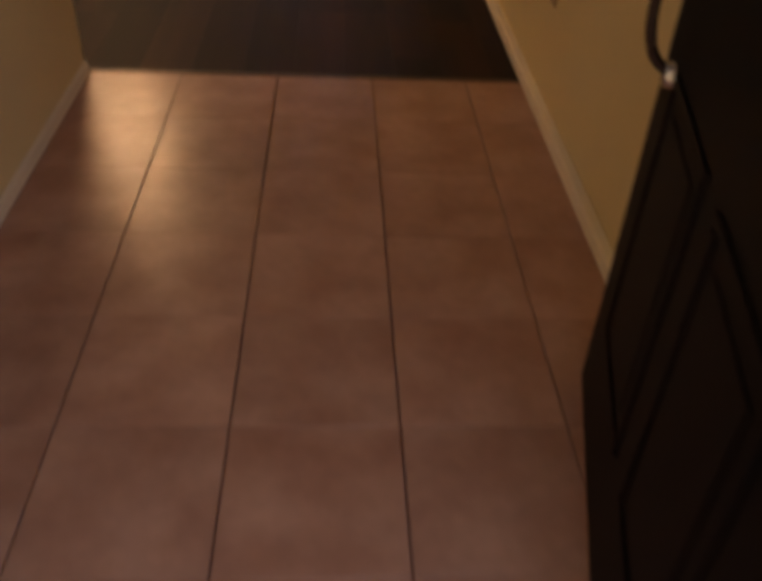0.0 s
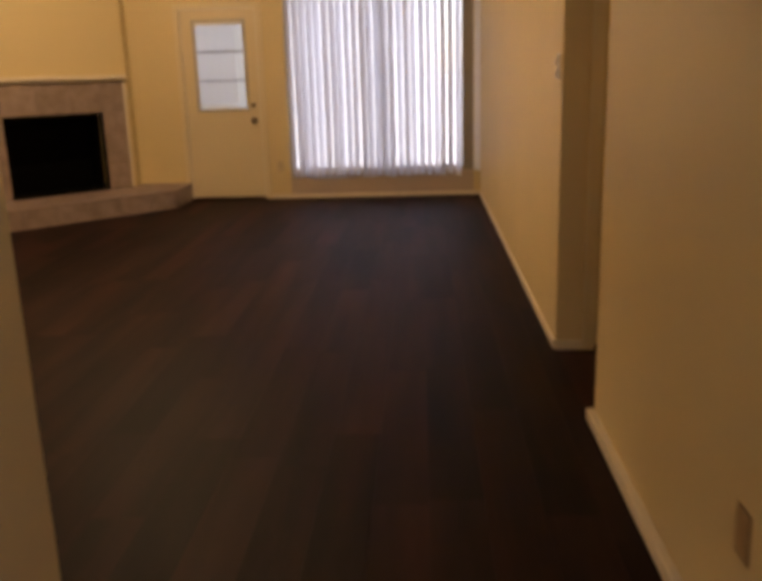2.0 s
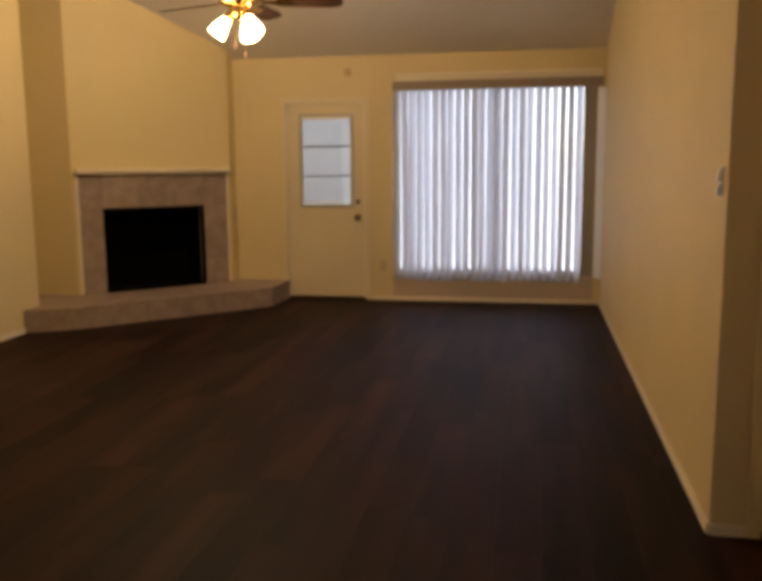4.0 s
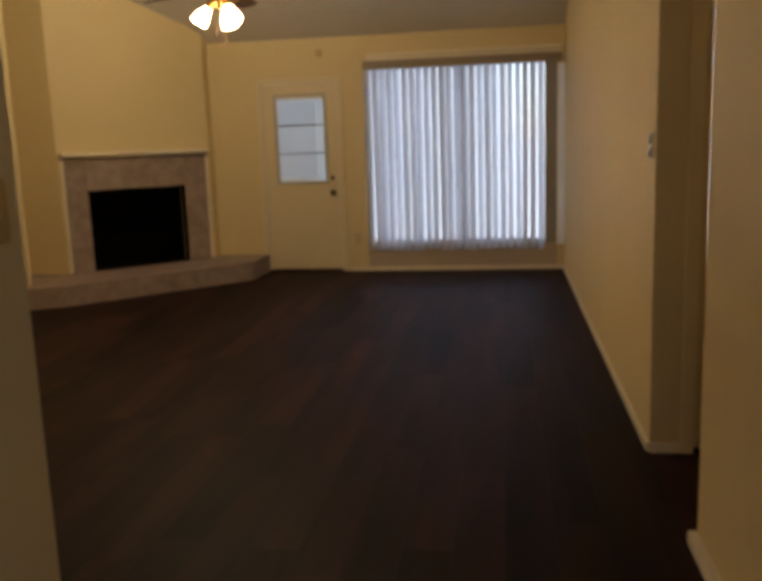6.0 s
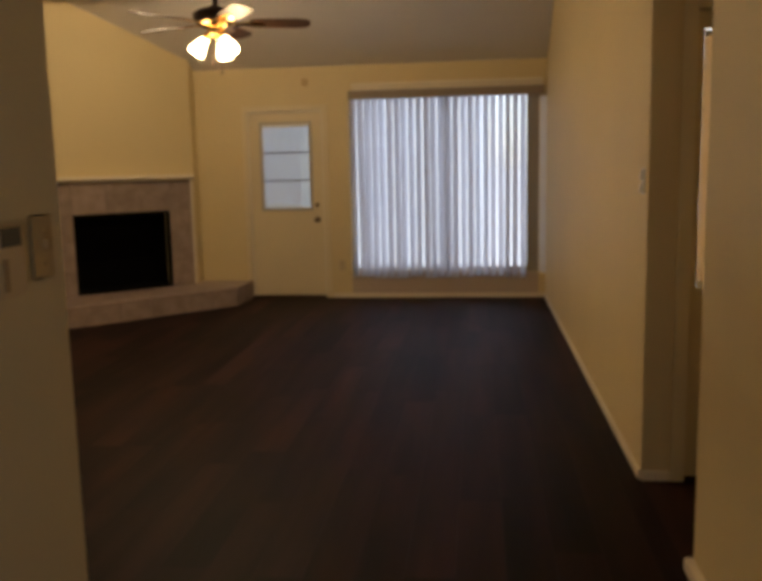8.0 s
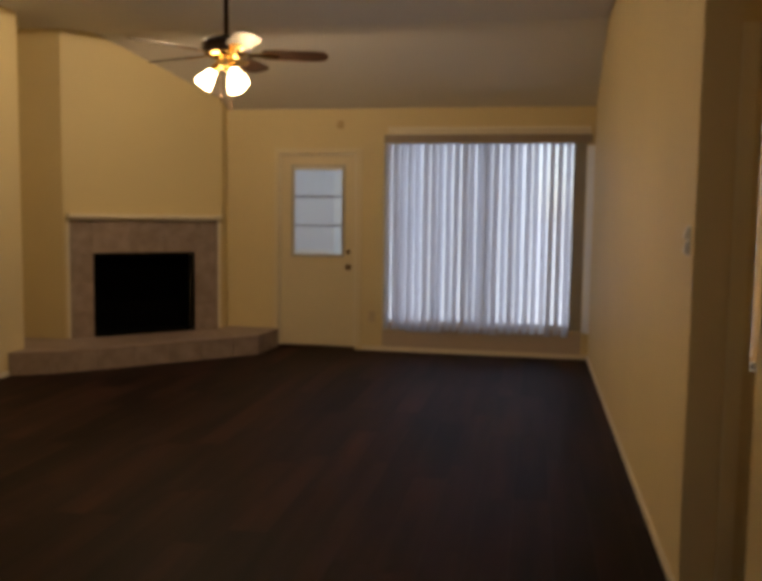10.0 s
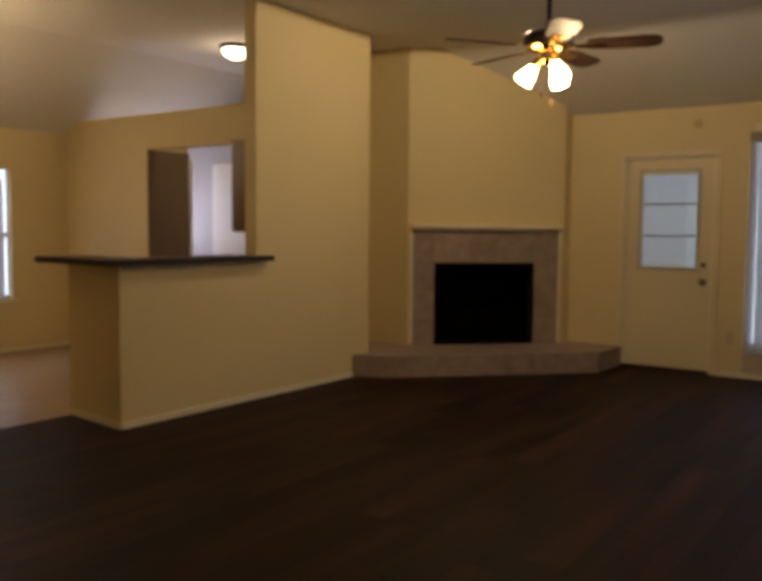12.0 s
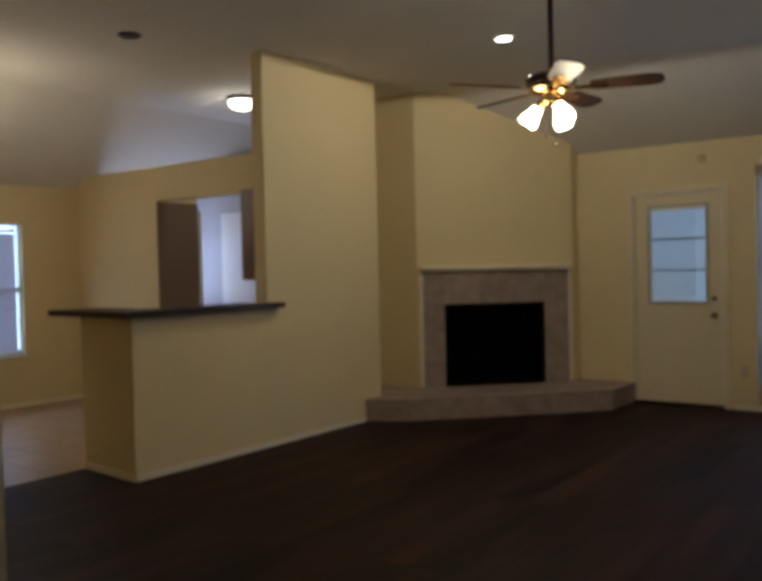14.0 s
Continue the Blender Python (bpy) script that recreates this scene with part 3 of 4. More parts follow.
structure("trim", bm, WHITE, "white trim board in the corner by the window, splayed to catch its light", "trim", 0.003)
bm = B()
prism(bm, [(-2.06, YF, 2.236), (-2.06, YF - 0.012, 2.236), (-2.06, YF - 0.03, 2.30), (-2.06, YF - 0.022, 2.318), (-2.06, YF, 2.318)], (2.02, 0, 0))
structure("trim", bm, TRIM, "cream head moulding above the window blind", "trim", 0.003)

# ---- ceiling fan ----
FX, FY = -2.262, 3.42
fan = thing("ceiling_fan", (FX, FY, ZC), "dark wood ceiling fan with brass fittings and three lit glass shades", "ceiling fan")
bm = B()
lathe(bm, [(0, ZC), (0.07, ZC), (0.075, ZC - 0.02), (0.05, ZC - 0.06), (0.018, ZC - 0.075), (0, ZC - 0.075)], pose(FX, FY, 0))
lpart(fan, "canopy", bm, BRONZE, "dark bronze ceiling canopy", 0, True)
bm = B()
lathe(bm, [(0, ZC - 0.07), (0.014, ZC - 0.07), (0.014, 2.36), (0, 2.36)], pose(FX, FY, 0), 14)
lpart(fan, "downrod", bm, BRONZE, "dark bronze downrod", 0, True)
bm = B()
lathe(bm, [(0, 2.385), (0.03, 2.385), (0.05, 2.37), (0.11, 2.36), (0.135, 2.34), (0.135, 2.31), (0.12, 2.295), (0, 2.295)], pose(FX, FY, 0), 32)
lpart(fan, "motor_housing", bm, BRONZE, "dark bronze motor housing", 0, True)
bm = B()
lathe(bm, [(0, 2.294), (0.115, 2.294), (0.12, 2.28), (0.085, 2.262), (0.055, 2.255), (0.055, 2.225), (0.04, 2.205), (0.02, 2.195), (0, 2.19)], pose(FX, FY, 0), 32)
lpart(fan, "light_kit", bm, BRASS, "polished brass light kit", 0, True)
for k in range(5):
    a = radians(16 + 72 * k)
    m = Matrix.Translation((FX, FY, 2.285)) @ Matrix.Rotation(a, 4, "Z") @ Matrix.Rotation(radians(-13), 4, "X")
    bm = B()
    pts = [(0.20, -0.055), (0.26, -0.062), (0.48, -0.068), (0.535, -0.058), (0.56, -0.03), (0.56, 0.03), (0.535, 0.058), (0.48, 0.068), (0.26, 0.062), (0.20, 0.055)]
    prism(bm, [m @ Vector((x, y, 0)) for x, y in pts], m.to_3x3() @ Vector((0, 0, 0.007)))
    bl = lpart(fan, "blade", bm, BLADE, "dark walnut fan blade", 0.002)
    bm = B()
    prism(bm, [m @ Vector((x, y, -0.005)) for x, y in ((0.10, -0.018), (0.20, -0.035), (0.27, -0.03), (0.30, 0), (0.27, 0.03), (0.20, 0.035), (0.10, 0.018))], m.to_3x3() @ Vector((0, 0, 0.0045)))
    lpart(fan, "blade_iron", bm, BRASS, "brass blade iron", under=bl)


def bell(r, h):
    return [(0.022, 0.0), (0.026, -0.012), (r * 0.62, -0.3 * h), (r * 0.93, -0.68 * h), (r, -h), (r - 0.004, -h), (r * 0.90, -0.68 * h), (r * 0.58, -0.3 * h), (0.02, -0.014), (0.0, -0.012)]


for k in range(3):
    a = 205 + 120 * k
    m = pose(FX, FY, 2.20) @ pose(0, 0, 0, 0, 0, a) @ pose(0.065, 0, 0, 0, -36, 0)
    bm = B()
    lathe(bm, [(0, 0.03), (0.02, 0.03), (0.024, 0.0), (0.024, -0.02), (0, -0.02)], m, 16)
    holder = lpart(fan, "lamp_holder", bm, BRASS, "brass lamp holder", 0, True)
    bm = B()
    lathe(bm, bell(0.047, 0.10), m @ pose(0, 0, -0.01), 28)
    lpart(fan, "shade", bm, SHADE, "lit frosted glass bell shade", 0, True, holder)
    lamp("fan_bulb", "POINT", FAN_W, WARM, m @ pose(0, 0, -0.145), 0.03)
for dx, dy, z0 in ((0.03, -0.02, 1.985), (-0.02, -0.03, 2.03)):
    bm = B()
    tube(bm, [(FX + dx, FY + dy, 2.20), (FX + dx, FY + dy, z0 + 0.03)], 0.0014, 6)
    lathe(bm, [(0, z0 + 0.035), (0.003, z0 + 0.026), (0.006, z0 + 0.012), (0.003, z0), (0, z0)], pose(FX + dx, FY + dy, 0), 10)
    lpart(fan, "pull_chain", bm, BRONZE, "thin dark metal pull chain")

# ---- recessed lights ----
for nm, x, y, lit in (("recessed_light", -3.36, 5.02, True), ("recessed_light", -5.40, 3.17, False)):
    r = thing(nm, (x, y, ZC), "lit recessed ceiling light with white trim ring" if lit else "unlit dark recessed ceiling light", "ceiling light")
    bm = B()
    lathe(bm, [(0.062, ZC - 0.001), (0.085, ZC - 0.001), (0.085, ZC - 0.006), (0.064, ZC - 0.012), (0.06, ZC - 0.004)], pose(x, y, 0), 28)
    lpart(r, "trim_ring", bm, WHITE if lit else BRONZE, "", 0, True)
    bm = B()
    lathe(bm, [(0, ZC - 0.014 if lit else ZC - 0.003), (0.045, ZC - 0.012 if lit else ZC - 0.003), (0.06, ZC - 0.002), (0, ZC - 0.001)], pose(x, y, 0), 24)
    lpart(r, "bulb" if lit else "baffle", bm, CANGLOW if lit else BRONZE, "glowing bulb face" if lit else "dark baffle", 0, True)
    if lit:
        can = lamp("recessed_bulb", "SPOT", CAN_W, (1.0, 0.76, 0.47), pose(x, y, ZC - 0.03), 0.04).data
        can.spot_size, can.spot_blend = radians(180), 0.01

# ---- things on the patio wall ----
sn = thing("door_sensor", (-2.565, YF, 2.345), "small brown alarm sensor above the door", "sensor")
bm = B()
box(bm, -2.60, -2.53, YF - 0.03, YF, 2.305, 2.385)
lpart(sn, "body", bm, mat("brown_plastic", (0.52, 0.36, 0.17), 0.5), "", 0.008)


def wall_plate(name, at, turn, label, category, material, kind):
    """A cover plate on a wall; it faces -y before the turn."""
    ob = thing(name, at, label, category, "wall plates", turn)
    bm = B()
    box(bm, -0.036, 0.036, -0.006, 0, -0.058, 0.058)
    part("plate", bm, material, ob, "", 0.003)
    if kind == "switch":
        bm = B()
        box(bm, -0.005, 0.005, -0.018, -0.006, -0.004, 0.014)
        part("toggle", bm, material, ob, "", 0.002)
    elif kind == "double":
        for z in (-0.027, 0.027):
            bm = B()
            prism(bm, [(-0.016, -0.006, z - 0.02), (-0.016, -0.022, z - 0.02), (-0.016, -0.012, z + 0.02), (-0.016, -0.006, z + 0.02)], (0.032, 0, 0))
            part("rocker", bm, material, ob, "white rocker", 0.002)
    else:
        for z in (-0.02, 0.02):
            bm = B()
            lathe(bm, [(0, 0.002), (0.016, 0.002), (0.017, 0), (0, 0)], pose(0, -0.006, z, 90, 0, 0), 16)
            part("socket", bm, material, ob)
    for z in ((-0.03, 0.03) if kind == "switch" else (-0.052, 0.052) if kind == "double" else (0,)):
        bm = B()
        lathe(bm, [(0, 0.001), (0.003, 0.001), (0.0032, 0), (0, 0)], pose(0, -0.006, z, 90, 0, 0), 8)
        part("screw", bm, CHROME, ob)
    return ob


wall_plate("light_switch", (0, 2.245, 1.335), -90, "white light switch plate with two stacked rockers on the yellow wall", "light switch", PLASTIC, "double")
wall_plate("wall_outlet", (0.018, -0.155, 0.386), -90, "brown wall outlet low on the entry wall", "outlet", ALMOND, "socket")
wall_plate("wall_outlet", (-2.21, YF, 0.36), 0, "tan wall outlet between door and window", "outlet", mat("beige_plastic", (0.60, 0.48, 0.30), 0.4), "socket")
wall_plate("light_switch", (HX, -0.102, 1.288), 90, "almond light switch plate beside the thermostat", "light switch", mat("yellowed_plastic", (0.52, 0.36, 0.15), 0.4), "switch")
th = thing("thermostat", (HX, -0.222, 1.275), "white wall thermostat with a grey display", "thermostat", "", 90)
bm = B()
box(bm, -0.048, 0.048, -0.015, 0, -0.062, 0.062)
part("body", bm, mat("aged_plastic", (0.66, 0.51, 0.28), 0.45, var=0.05), th, "", 0.006)
bm = B()
box(bm, -0.028, 0.03, -0.0175, -0.015, 0.024, 0.056)
part("display", bm, SCREEN, th, "grey display")
bm = B()
box(bm, -0.03, -0.014, -0.0185, -0.015, -0.05, 0.005)
part("slider", bm, ALMOND, th, "brown lever", 0.001)

# ---- entry door, swung open ----
ed = tagged(thing("door_2", (-0.318, -2.40, 0), "black-brown panelled front door, swung wide open", "door", "", 78.1), kind="structure")
DW = 0.915
bm = B()
box(bm, 0, DW, -0.022, 0.022, 0.012, 2.03)
edl = part("leaf", bm, DARKDOOR, ed, "", 0.003)
for x0, x1, z0, z1 in ((0.11, 0.42, 0.22, 0.72), (0.50, 0.81, 0.22, 0.72), (0.11, 0.42, 0.98, 1.58), (0.50, 0.81, 0.98, 1.58), (0.11, 0.42, 1.70, 1.92), (0.50, 0.81, 1.70, 1.92)):
    for s in (-1, 1):
        bm = B()
        w = 0.022
        y0, y1 = sorted((s * 0.022, s * 0.0265))
        box(bm, x0, x1, y0, y1, z0, z0 + w)
        box(bm, x0, x1, y0, y1, z1 - w, z1)
        box(bm, x0, x0 + w, y0, y1, z0 + w, z1 - w)
        box(bm, x1 - w, x1, y0, y1, z0 + w, z1 - w)
        part("panel_moulding", bm, DARKDOOR, edl, "", 0.004)
        bm = B()
        y0, y1 = sorted((s * 0.022, s * 0.0245))
        box(bm, x0 + 0.05, x1 - 0.05, y0, y1, z0 + 0.05, z1 - 0.05)
        part("raised_panel", bm, DARKDOOR, edl, "", 0.003)
bm = B()
tube(bm, [(DW - 0.07, 0.022 + 0.05 * math.sin(math.pi * k / 24) ** 0.75, 0.70 + 0.21 * (k / 24 - 0.09 * math.sin(2 * math.pi * k / 24))) for k in range(25)], 0.0085, 12)
part("pull_handle", bm, BRONZE, edl, "dark arched pull handle", 0, True)
bm = B()
lathe(bm, [(0, 0.014), (0.018, 0.012), (0.022, 0.0), (0, 0)], pose(DW - 0.07, 0.022, 0.695, -90, 0, 0), 16)
part("handle_foot", bm, CHROME, edl, "worn bright handle foot", 0, True)
bm = B()
lathe(bm, [(0, 0.02), (0.026, 0.016), (0.03, 0.0), (0, 0)], pose(DW - 0.07, 0.022, 1.12, -90, 0, 0), 18)
part("deadbolt", bm, BRONZE, edl, "dark deadbolt rose", 0, True)
for z in (0.25, 1.02, 1.8):
    bm = B()
    lathe(bm, [(0, z), (0.008, z), (0.008, z + 0.09), (0, z + 0.09)], pose(-0.004, -0.022, 0), 10)
    part("hinge", bm, BRASS, ed)
dc = tagged(thing("door_frame", (E0, YE, 0), "cream painted front door frame", "door frame"), kind="structure")
for q in ((E0, E0 + 0.02, 0, 2.04), (E1 - 0.02, E1, 0, 2.04), (E0, E1, 2.04, 2.06)):
    bm = B()
    box(bm, q[0], q[1], YE - T - 0.01, YE + 0.012, q[2], q[3])
    lpart(dc, "jamb", bm, TRIM, "", 0.003)

# ---- side passage: an added half-glazed door, its pale shade lit from behind ----
cl = tagged(thing("door_3", (0.19, N1, 0), "cream half-glazed side door added for a bright strip, its pale shade lit from behind", "door"), kind="structure")
P0, P1, PZ0, PZ1 = 0.217, 0.93, 0.87, 1.96
bm = B()
box(bm, 0.19, P0, N1 + 0.02, N1 + 0.06, 0.012, 2.03)
box(bm, P1, 0.985, N1 + 0.02, N1 + 0.06, 0.012, 2.03)
box(bm, P0, P1, N1 + 0.02, N1 + 0.06, 0.012, PZ0)
box(bm, P0, P1, N1 + 0.02, N1 + 0.06, PZ1, 2.03)
cleaf = lpart(cl, "leaf", bm, DOORP)
bm = B()
box(bm, P0, P1, N1 + 0.044, N1 + 0.050, PZ0, PZ1)
lpart(cl, "pane", bm, GLASS, "clear glass pane", under=cleaf).visible_shadow = False
bm = B()
box(bm, P0 + 0.002, P1 - 0.002, N1 + 0.026, N1 + 0.0268, PZ0 + 0.03, PZ1 - 0.03)
lpart(cl, "shade", bm, translucent("cream_roller_shade", (0.86, 0.66, 0.40), 0.5), "pale cream roller shade", under=cleaf)
bm = B()
tube(bm, [(P0 + 0.004, N1 + 0.03, PZ1 - 0.018), (P1 - 0.004, N1 + 0.03, PZ1 - 0.018)], 0.013, 12)
lpart(cl, "shade_roller", bm, PLASTIC, "white shade roller", 0, True, cleaf)
bm = B()
box(bm, P0 + 0.003, P1 - 0.003, N1 + 0.022, N1 + 0.031, PZ0 + 0.001, PZ0 + 0.03)
lpart(cl, "hem_bar", bm, PLASTIC, "white hem bar", 0.002, False, cleaf)
bm = B()
box(bm, 0.186, 0.988, N1 + 0.004, N1 + 0.11, -0.012, 0.018)
lpart(cl, "threshold", bm, BRONZE, "dark metal threshold", 0.003)
bm = B()
box(bm, 0.184, 0.20, N1 + 0.062, N1 + 0.09, 0.018, 2.04)
box(bm, 0.975, 0.99, N1 + 0.062, N1 + 0.09, 0.018, 2.04)
box(bm, 0.20, 0.975, N1 + 0.062, N1 + 0.09, 2.018, 2.04)
lpart(cl, "door_stop", bm, TRIM)
for q in ((0.125, 0.184, 0.0, 2.10), (0.99, 1.05, 0.0, 2.10), (0.184, 0.99, 2.04, 2.10)):
    bm = B()
    box(bm, q[0], q[1], N1 - 0.016, N1, q[2], q[3])
    lpart(cl, "casing", bm, TRIM, "", 0.004)

# ---- breakfast bar ----
bar = thing("bar_counter", (XL, 3.4, 1.09), "dark speckled breakfast bar top on the half wall", "counter")
bm = B()
prism(bm, [(x, y, 1.09) for x, y in ((-4.85, 2.66), (-4.87, 4.17), (-4.957, 4.17), (-4.957, 4.05), (-5.22, 4.05), (-5.22, 3.10), (-5.86, 3.14), (-5.86, 2.74))], (0, 0, 0.04))
lpart(bar, "top", bm, COUNTER, "", 0.006)

# ---- kitchen ----
uc = thing("wall_cabinet", (-5.18, 4.5, 1.31), "red-brown wooden wall cabinet on the kitchen partition", "cabinet")
bm = B()
box(bm, -5.28, XL - T - 0.001, 4.12, 4.88, 1.31, 2.04)
lpart(uc, "body", bm, CABINET, "", 0.003)
for y0, y1 in ((4.125, 4.495), (4.505, 4.875)):
    bm = B()
    box(bm, -5.30, -5.281, y0, y1, 1.32, 2.03)
    cd = lpart(uc, "door", bm, CABINET, "", 0.003)
    bm = B()
    box(bm, -5.306, -5.30, y0 + 0.06, y1 - 0.06, 1.38, 1.97)
    lpart(uc, "door_panel", bm, CABINET, "", 0.002, False, cd)
kd = thing("ceiling_dome_light", (-6.33, 5.19, ZC), "lit opal glass dome light with a dark rim on the ceiling", "ceiling light")
bm = B()
lathe(bm, [(0, ZC), (0.13, ZC), (0.148, ZC - 0.02), (0.148, ZC - 0.035), (0.13, ZC - 0.04), (0, ZC - 0.04)], pose(-6.33, 5.19, 0), 32)
lpart(kd, "rim", bm, BRONZE, "dark bronze rim", 0, True)
bm = B()
lathe(bm, [(0.128, ZC - 0.041), (0.122, ZC - 0.075), (0.096, ZC - 0.10), (0.052, ZC - 0.117), (0, ZC - 0.122)], pose(-6.33, 5.19, 0), 32)
lpart(kd, "dome", bm, DOME, "lit opal glass dome", 0, True)
lamp("dome_bulb", "POINT", DOME_W, (1.0, 0.80, 0.55), pose(-6.33, 5.19, ZC - 0.22), 0.10)

# utility room door
UY = 6.40
ud = tagged(thing("door_4", (-7.88, UY, 0), "white panelled door in the utility room", "door"), kind="structure")
bm = B()
box(bm, -7.88, -7.08, UY - 0.04, UY - 0.002, 0.01, 2.03)
lpart(ud, "leaf", bm, WHITE, "", 0.003)
for z0, z1 in ((0.2, 0.9), (1.05, 1.88)):
    bm = B()
    box(bm, -7.76, -7.20, UY - 0.049, UY - 0.04, z0, z1)
    lpart(ud, "panel", bm, WHITE, "", 0.004)
for q in ((-7.95, -7.885, 0, 2.10), (-7.075, -7.01, 0, 2.10), (-7.885, -7.075, 2.035, 2.10)):
    bm = B()
    box(bm, q[0], q[1], UY - 0.02, UY - 0.002, q[2], q[3])
    lpart(ud, "casing", bm, WHITE, "", 0.003)
bm = B()
box(bm, K0 - T - 0.01, K0 + 0.03, 5.441, 5.475, 0.0, 2.06)
structure("trim", bm, WHITE, "white door casing at the end of the stub wall", "trim", 0.003)
# Window added out of view to admit the utility lamp's light.
u3 = tagged(thing("window_3", (XD, 5.95, 1.0), "unseen white-framed window added to light the utility room", "window"), kind="structure")
for q in ((5.6, 5.64, 1.0, 2.0), (6.26, 6.3, 1.0, 2.0), (5.64, 6.26, 1.0, 1.04), (5.64, 6.26, 1.96, 2.0)):
    bm = B()
    box(bm, XD - 0.09, XD - 0.045, q[0], q[1], q[2], q[3])
    lpart(u3, "frame_bar", bm, FRAME, "", 0.003)
bm = B()
box(bm, XD - 0.07, XD - 0.064, 5.64, 6.26, 1.04, 1.96)
lpart(u3, "pane", bm, GLASS, "clear glass pane").visible_shadow = False

# ---- dining ----
dw = tagged(thing("window_2", (XD, (V0 + V1) / 2, VZ0), "white-framed dining window behind a closed mini blind", "window"), kind="structure")
for nm, q in (("frame_side", (V0, V0 + 0.045, VZ0, VZ1)), ("frame_side", (V1 - 0.02, V1, VZ0, VZ1)), ("frame_rail", (V0 + 0.045, V1 - 0.02, VZ0, VZ0 + 0.045)), ("frame_rail", (V0 + 0.045, V1 - 0.02, VZ1 - 0.015, VZ1)), ("meeting_rail", (V0 + 0.045, V1 - 0.02, 1.22, 1.27))):
    bm = B()
    box(bm, XD - 0.09, XD - 0.045, q[0], q[1], q[2], q[3])
    lpart(dw, nm, bm, FRAME, "", 0.003)
bm = B()
box(bm, XD - 0.07, XD - 0.064, V0 + 0.045, V1 - 0.02, VZ0 + 0.045, VZ1 - 0.015)
lpart(dw, "pane", bm, GLASS, "clear glass pane").visible_shadow = False
bm = B()
box(bm, XD - 0.03, XD + 0.045, V0 - 0.03, V1 + 0.03, VZ0 - 0.025, VZ0 - 0.002)
lpart(dw, "sill", bm, WHITE, "white window sill", 0.004)
mb = thing("mini_blind", (XD, (V0 + V1) / 2, VZ1), "white mini blind lowered and closed over the dining window", "blind")
bm = B()
box(bm, XD - 0.035, XD - 0.005, V0 + 0.03, V1 - 0.07, VZ1 - 0.085, VZ1 - 0.053)
lpart(mb, "headrail", bm, WHITE, "", 0.002)
for y in (V0 + 0.06, V1 - 0.10):
    bm = B()
    box(bm, XD - 0.03, XD - 0.01, y, y + 0.012, VZ1 - 0.053, VZ1)
    lpart(mb, "bracket", bm, WHITE)
bm = B()
box(bm, XD - 0.028, XD - 0.008, V0 + 0.03, V1 - 0.07, VZ0 + 0.012, VZ0 + 0.026)
lpart(mb, "bottom_rail", bm, WHITE, "", 0.002)
bm = B()
prism(bm, [(-0.011, 0, 0.012), (-0.0104, 0, 0.0122), (0.0112, 0, -0.0118), (0.0106, 0, -0.012)], (0, V1 - V0 - 0.105, 0))
sm = mesh("slat", bm, SLAT)
z = VZ0 + 0.04
while z < VZ1 - 0.095:
    s = new("slat", sm)
    s.parent = mb
    s.matrix_basis = mb.matrix_world.inverted() @ pose(XD - 0.018, V0 + 0.032, z)
    z += 0.0205

CX, CY = -7.10, 2.70
ch = thing("chandelier", (CX, CY, 2.7), "brass chandelier with lit upturned opal shades over the dining area", "chandelier")
bm = B()
zt = min(ZC, 2.36 + SL * (CX - XD))
lathe(bm, [(0, zt), (0.06, zt), (0.05, zt - 0.03), (0.01, zt - 0.05), (0.01, 2.28), (0.03, 2.24), (0.05, 2.16), (0.045, 2.08), (0.02, 2.02), (0.012, 1.96), (0, 1.95)], pose(CX, CY, 0), 20)
lpart(ch, "stem", bm, BRASS, "turned brass stem", 0, True)
for k in range(5):
    a = radians(38 + 72 * k)
    d = Vector((math.cos(a), math.sin(a), 0))
    c = Vector((CX, CY, 0))
    bm = B()
    tube(bm, [c + d * r + Vector((0, 0, z)) for r, z in ((0.03, 2.06), (0.09, 2.0), (0.16, 1.975), (0.22, 1.99), (0.255, 2.03), (0.26, 2.06))], 0.008, 8)
    arm = lpart(ch, "arm", bm, BRASS, "curved brass arm", 0, True)
    bm = B()
    m = Matrix.Translation(c + d * 0.26) @ pose(0, 0, 2.075, 180, 0, 0)
    lathe(bm, [(0, 0.02), (0.03, 0.018), (0.032, 0.0), (0, 0)], m, 16)
    lpart(ch, "cup", bm, BRASS, "brass lamp cup", 0, True, arm)
    bm = B()
    lathe(bm, bell(0.062, 0.13), m, 24)
    lpart(ch, "shade", bm, DSHADE, "lit opal glass shade", 0, True, arm)
lamp("chandelier_bulbs", "POINT", DINE_W, WARM, pose(CX, CY, 2.12), 0.2)

# ---- garden beyond the glass ----
fe = thing("garden_fence", (-2, 11.5, -0.16), "pale board privacy fence around the patio", "fence")
bm = B()
box(bm, 0, 0.149, -0.01, 0.01, 0, 2.6)
fb = mesh("board", bm, FENCE, 0.003)
for i in range(46):
    o = new("board", fb)
    o.parent = fe
    o.matrix_basis = pose(-5.5 + i * 0.15, 0, 0.04 + 0.01 * (i % 3))
for z in (0.35, 1.35):
    bm = B()
    box(bm, -5.5, 1.4, 0.012, 0.05, z, z + 0.09)
    part("rail", bm, FENCE, fe)

# ---- floors, piece by piece ----
FLOORS = []
bm = B()
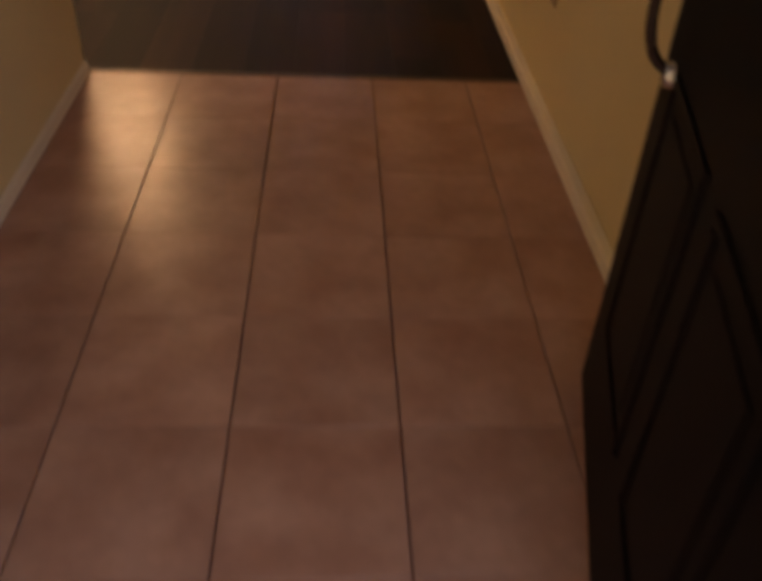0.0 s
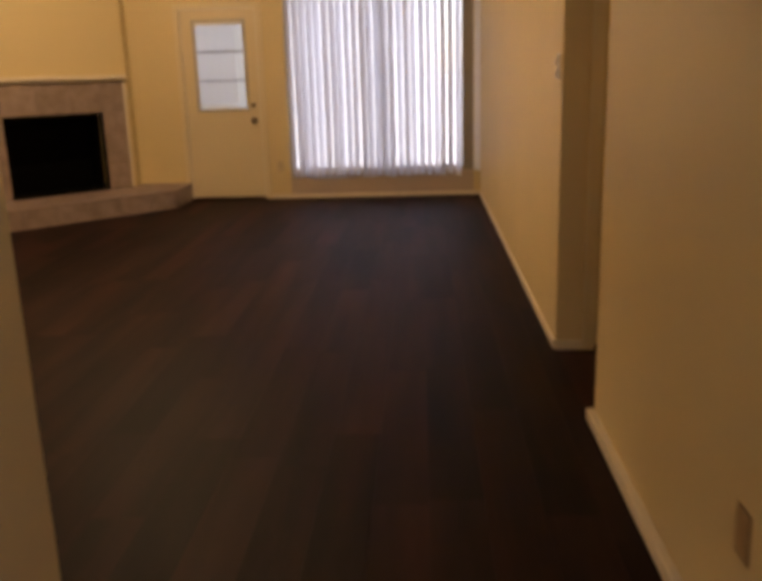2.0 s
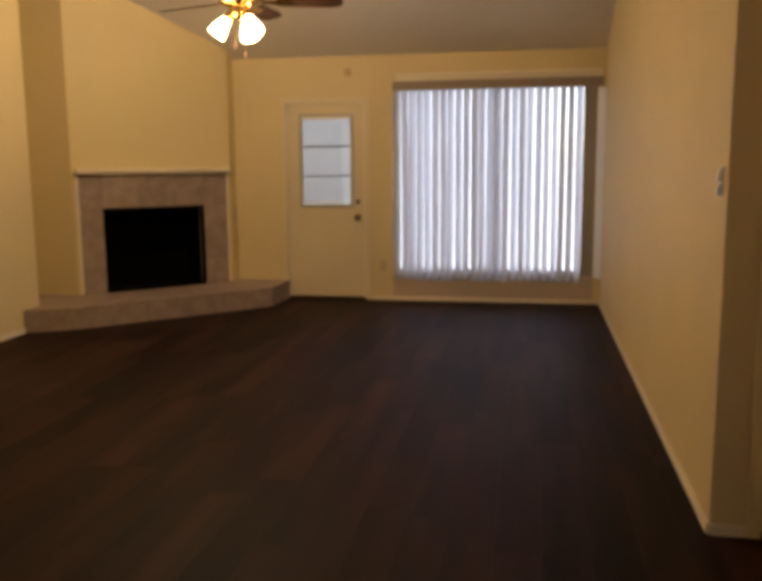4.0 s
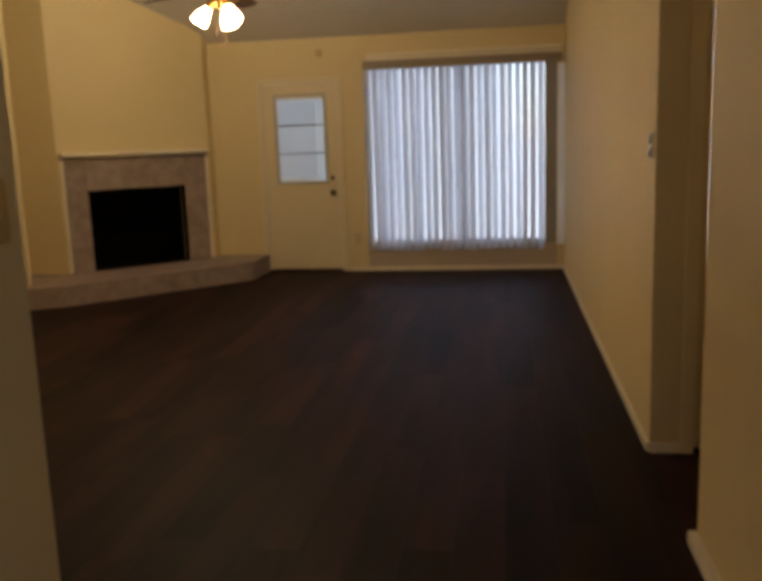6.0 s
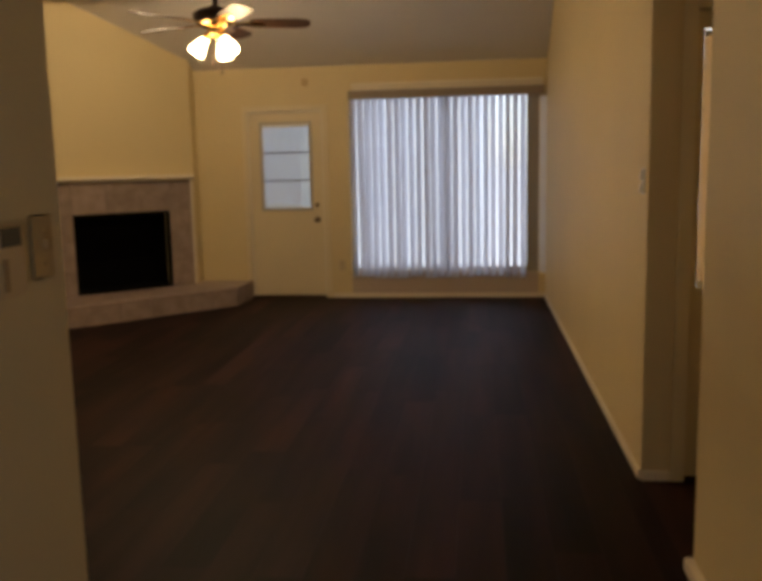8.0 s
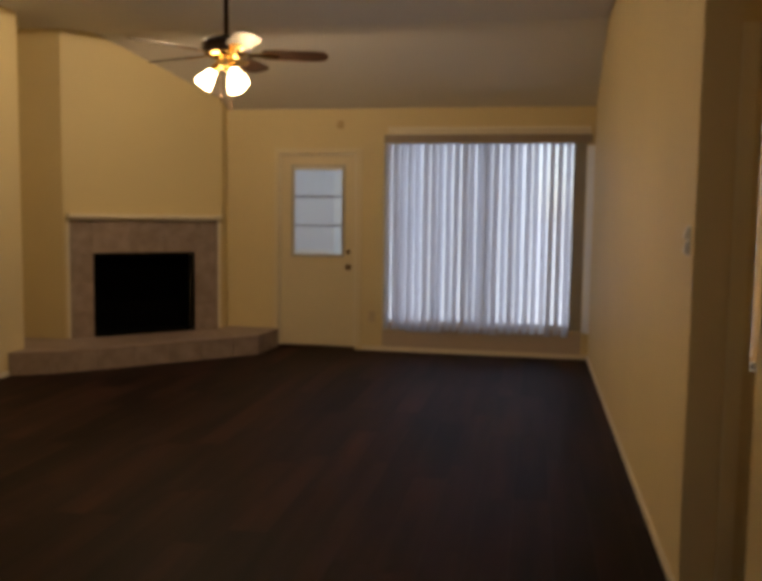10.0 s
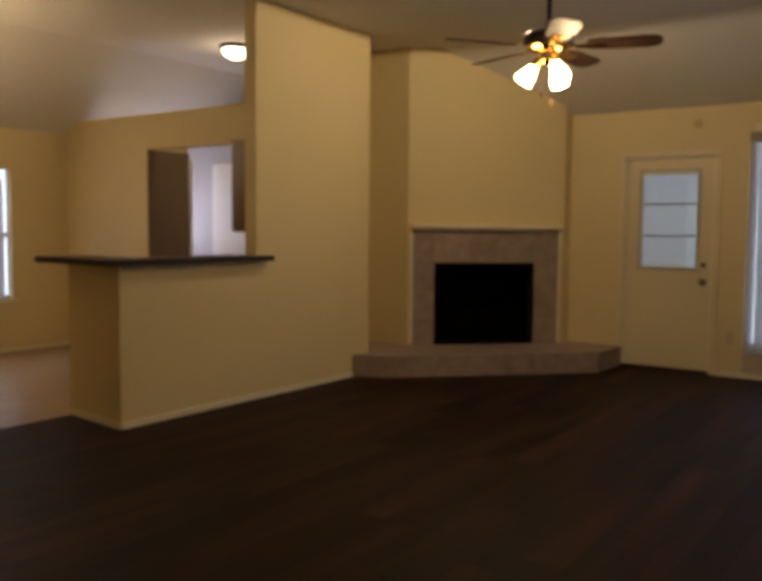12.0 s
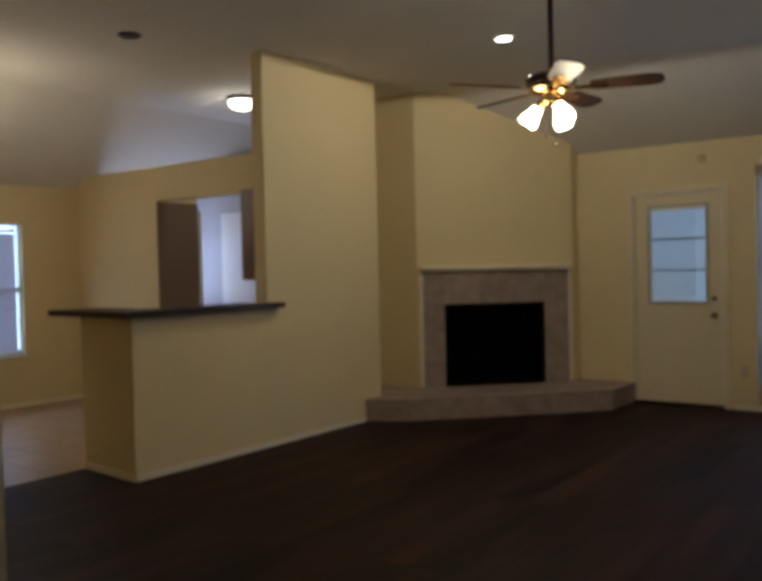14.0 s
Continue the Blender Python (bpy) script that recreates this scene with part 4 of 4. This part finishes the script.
prism(bm, [(-5.615, -0.03, -0.15), (HX, -0.03, -0.15), (HX, 0, -0.15), (0, 0, -0.15), (0, N0, -0.15), (1.3, N0, -0.15), (1.3, N1, -0.15), (0, N1, -0.15), (0, YF, -0.15), (-5.10, YF, -0.15), (-5.10, 2.86, -0.15), (-5.615, 2.86, -0.15)], (0, 0, 0.138))
floor = structure("floor", bm, SEAM, "dark brown wood-look plank floor of the living room", "floor")
WP = [(-5.615, 0), (0, 0), (0, YF), (-4.96, YF), (-4.96, 2.79), (-5.615, 2.865)]
rng = random.Random(11)
PW, PL = 0.178, 1.22
shapes = {}


def piece(name, poly, parent, material, z0, z1, e=0.0015):
    """One floor piece; its mesh sits at its own corner and is shared between alike pieces."""
    x0, y0 = min(p[0] for p in poly), min(p[1] for p in poly)
    k = (name,) + tuple((round(x - x0, 3), round(y - y0, 3)) for x, y in poly)
    if k not in shapes:
        bm = B()
        a = [bm.verts.new((x - x0, y - y0, z0)) for x, y in poly]
        cx, cy = sum(x for x, y in poly) / len(poly) - x0, sum(y for x, y in poly) / len(poly) - y0
        def pull(x, y, d):
            vx, vy = cx - (x - x0), cy - (y - y0)
            return (x - x0 + math.copysign(min(d, abs(vx)), vx), y - y0 + math.copysign(min(d, abs(vy)), vy))
        b = [bm.verts.new((x - x0, y - y0, z1 - e)) for x, y in poly]
        c = [bm.verts.new((*pull(x, y, e), z1)) for x, y in poly]
        n = len(poly)
        for lo, hi in ((a, b), (b, c)):
            for i in range(n):
                bm.faces.new((lo[i], lo[(i + 1) % n], hi[(i + 1) % n], hi[i]))
        bm.faces.new(c)
        shapes[k] = mesh(name, bm, material)
    o = new(name, shapes[k])
    o.parent = parent
    o.matrix_basis = pose(x0, y0, 0)
    return o


i = 0
x = -5.615
while x < -0.001:
    y = -rng.random() * PL
    while y < YF:
        c = cut(WP, x + 0.0002, x + PW - 0.0002, max(y, 0) + 0.0002, min(y + PL, YF) - 0.0002)
        if c:
            piece("plank", c, floor, WOOD, -0.012, 0.0, 0.0004)
        y += PL
    x += PW
x = 0.0
while x < 1.3:
    c = cut([(0, N0), (1.3, N0), (1.3, N1), (0, N1)], x + 0.0002, x + PW - 0.0002, N0, N1)
    if c:
        piece("plank", c, floor, WOOD, -0.012, 0.0, 0.0004)
    x += PW

bm = B()
box(bm, HX, 0, YE - T - 0.4, 0, -0.15, -0.008)
foyer = structure("floor_entry", bm, GROUT, "terracotta-beige square tiled entry floor with dark joints", "floor")
TS = 0.327
TP = [(HX, YE - T - 0.38), (0, YE - T - 0.38), (0, -0.001), (HX, -0.001)]
for i in range(5):
    for j in range(10):
        c = cut(TP, -1.517 + i * TS + 0.002, -1.517 + (i + 1) * TS - 0.002, -(j + 1) * TS + 0.0004, -j * TS - 0.0004)
        if c:
            piece("tile", c, foyer, TILE, -0.012, 0.0, 0.0008)
bm = B()
box(bm, XD, -5.617, 0, YK, -0.15, -0.008)
box(bm, XD, XL - T, YK, YF, -0.15, -0.008)
box(bm, -5.617, XL - T, 2.98, YK, -0.15, -0.008)
dining = structure("floor_dining", bm, mat("pale_tan_grout", (0.30, 0.205, 0.125), 0.9, var=0.1), "pale beige tiled dining and kitchen floor", "floor")
for i in range(12):
    for j in range(23):
        c = cut([(XD, 0), (-5.617, 0), (-5.617, 2.99), (XL - T, 2.99), (XL - T, YF), (XD, YF)], XD + i * TS + 0.002, XD + (i + 1) * TS - 0.002, j * TS + 0.002, (j + 1) * TS - 0.002)
        if c:
            piece("tile", c, dining, DTILE, -0.012, 0.0)
bm = B()
box(bm, HX, 0, -0.006, 0.018, -0.008, 0.003)
structure("trim", bm, BRONZE, "dark transition strip between tile and plank floor", "trim", 0.002)
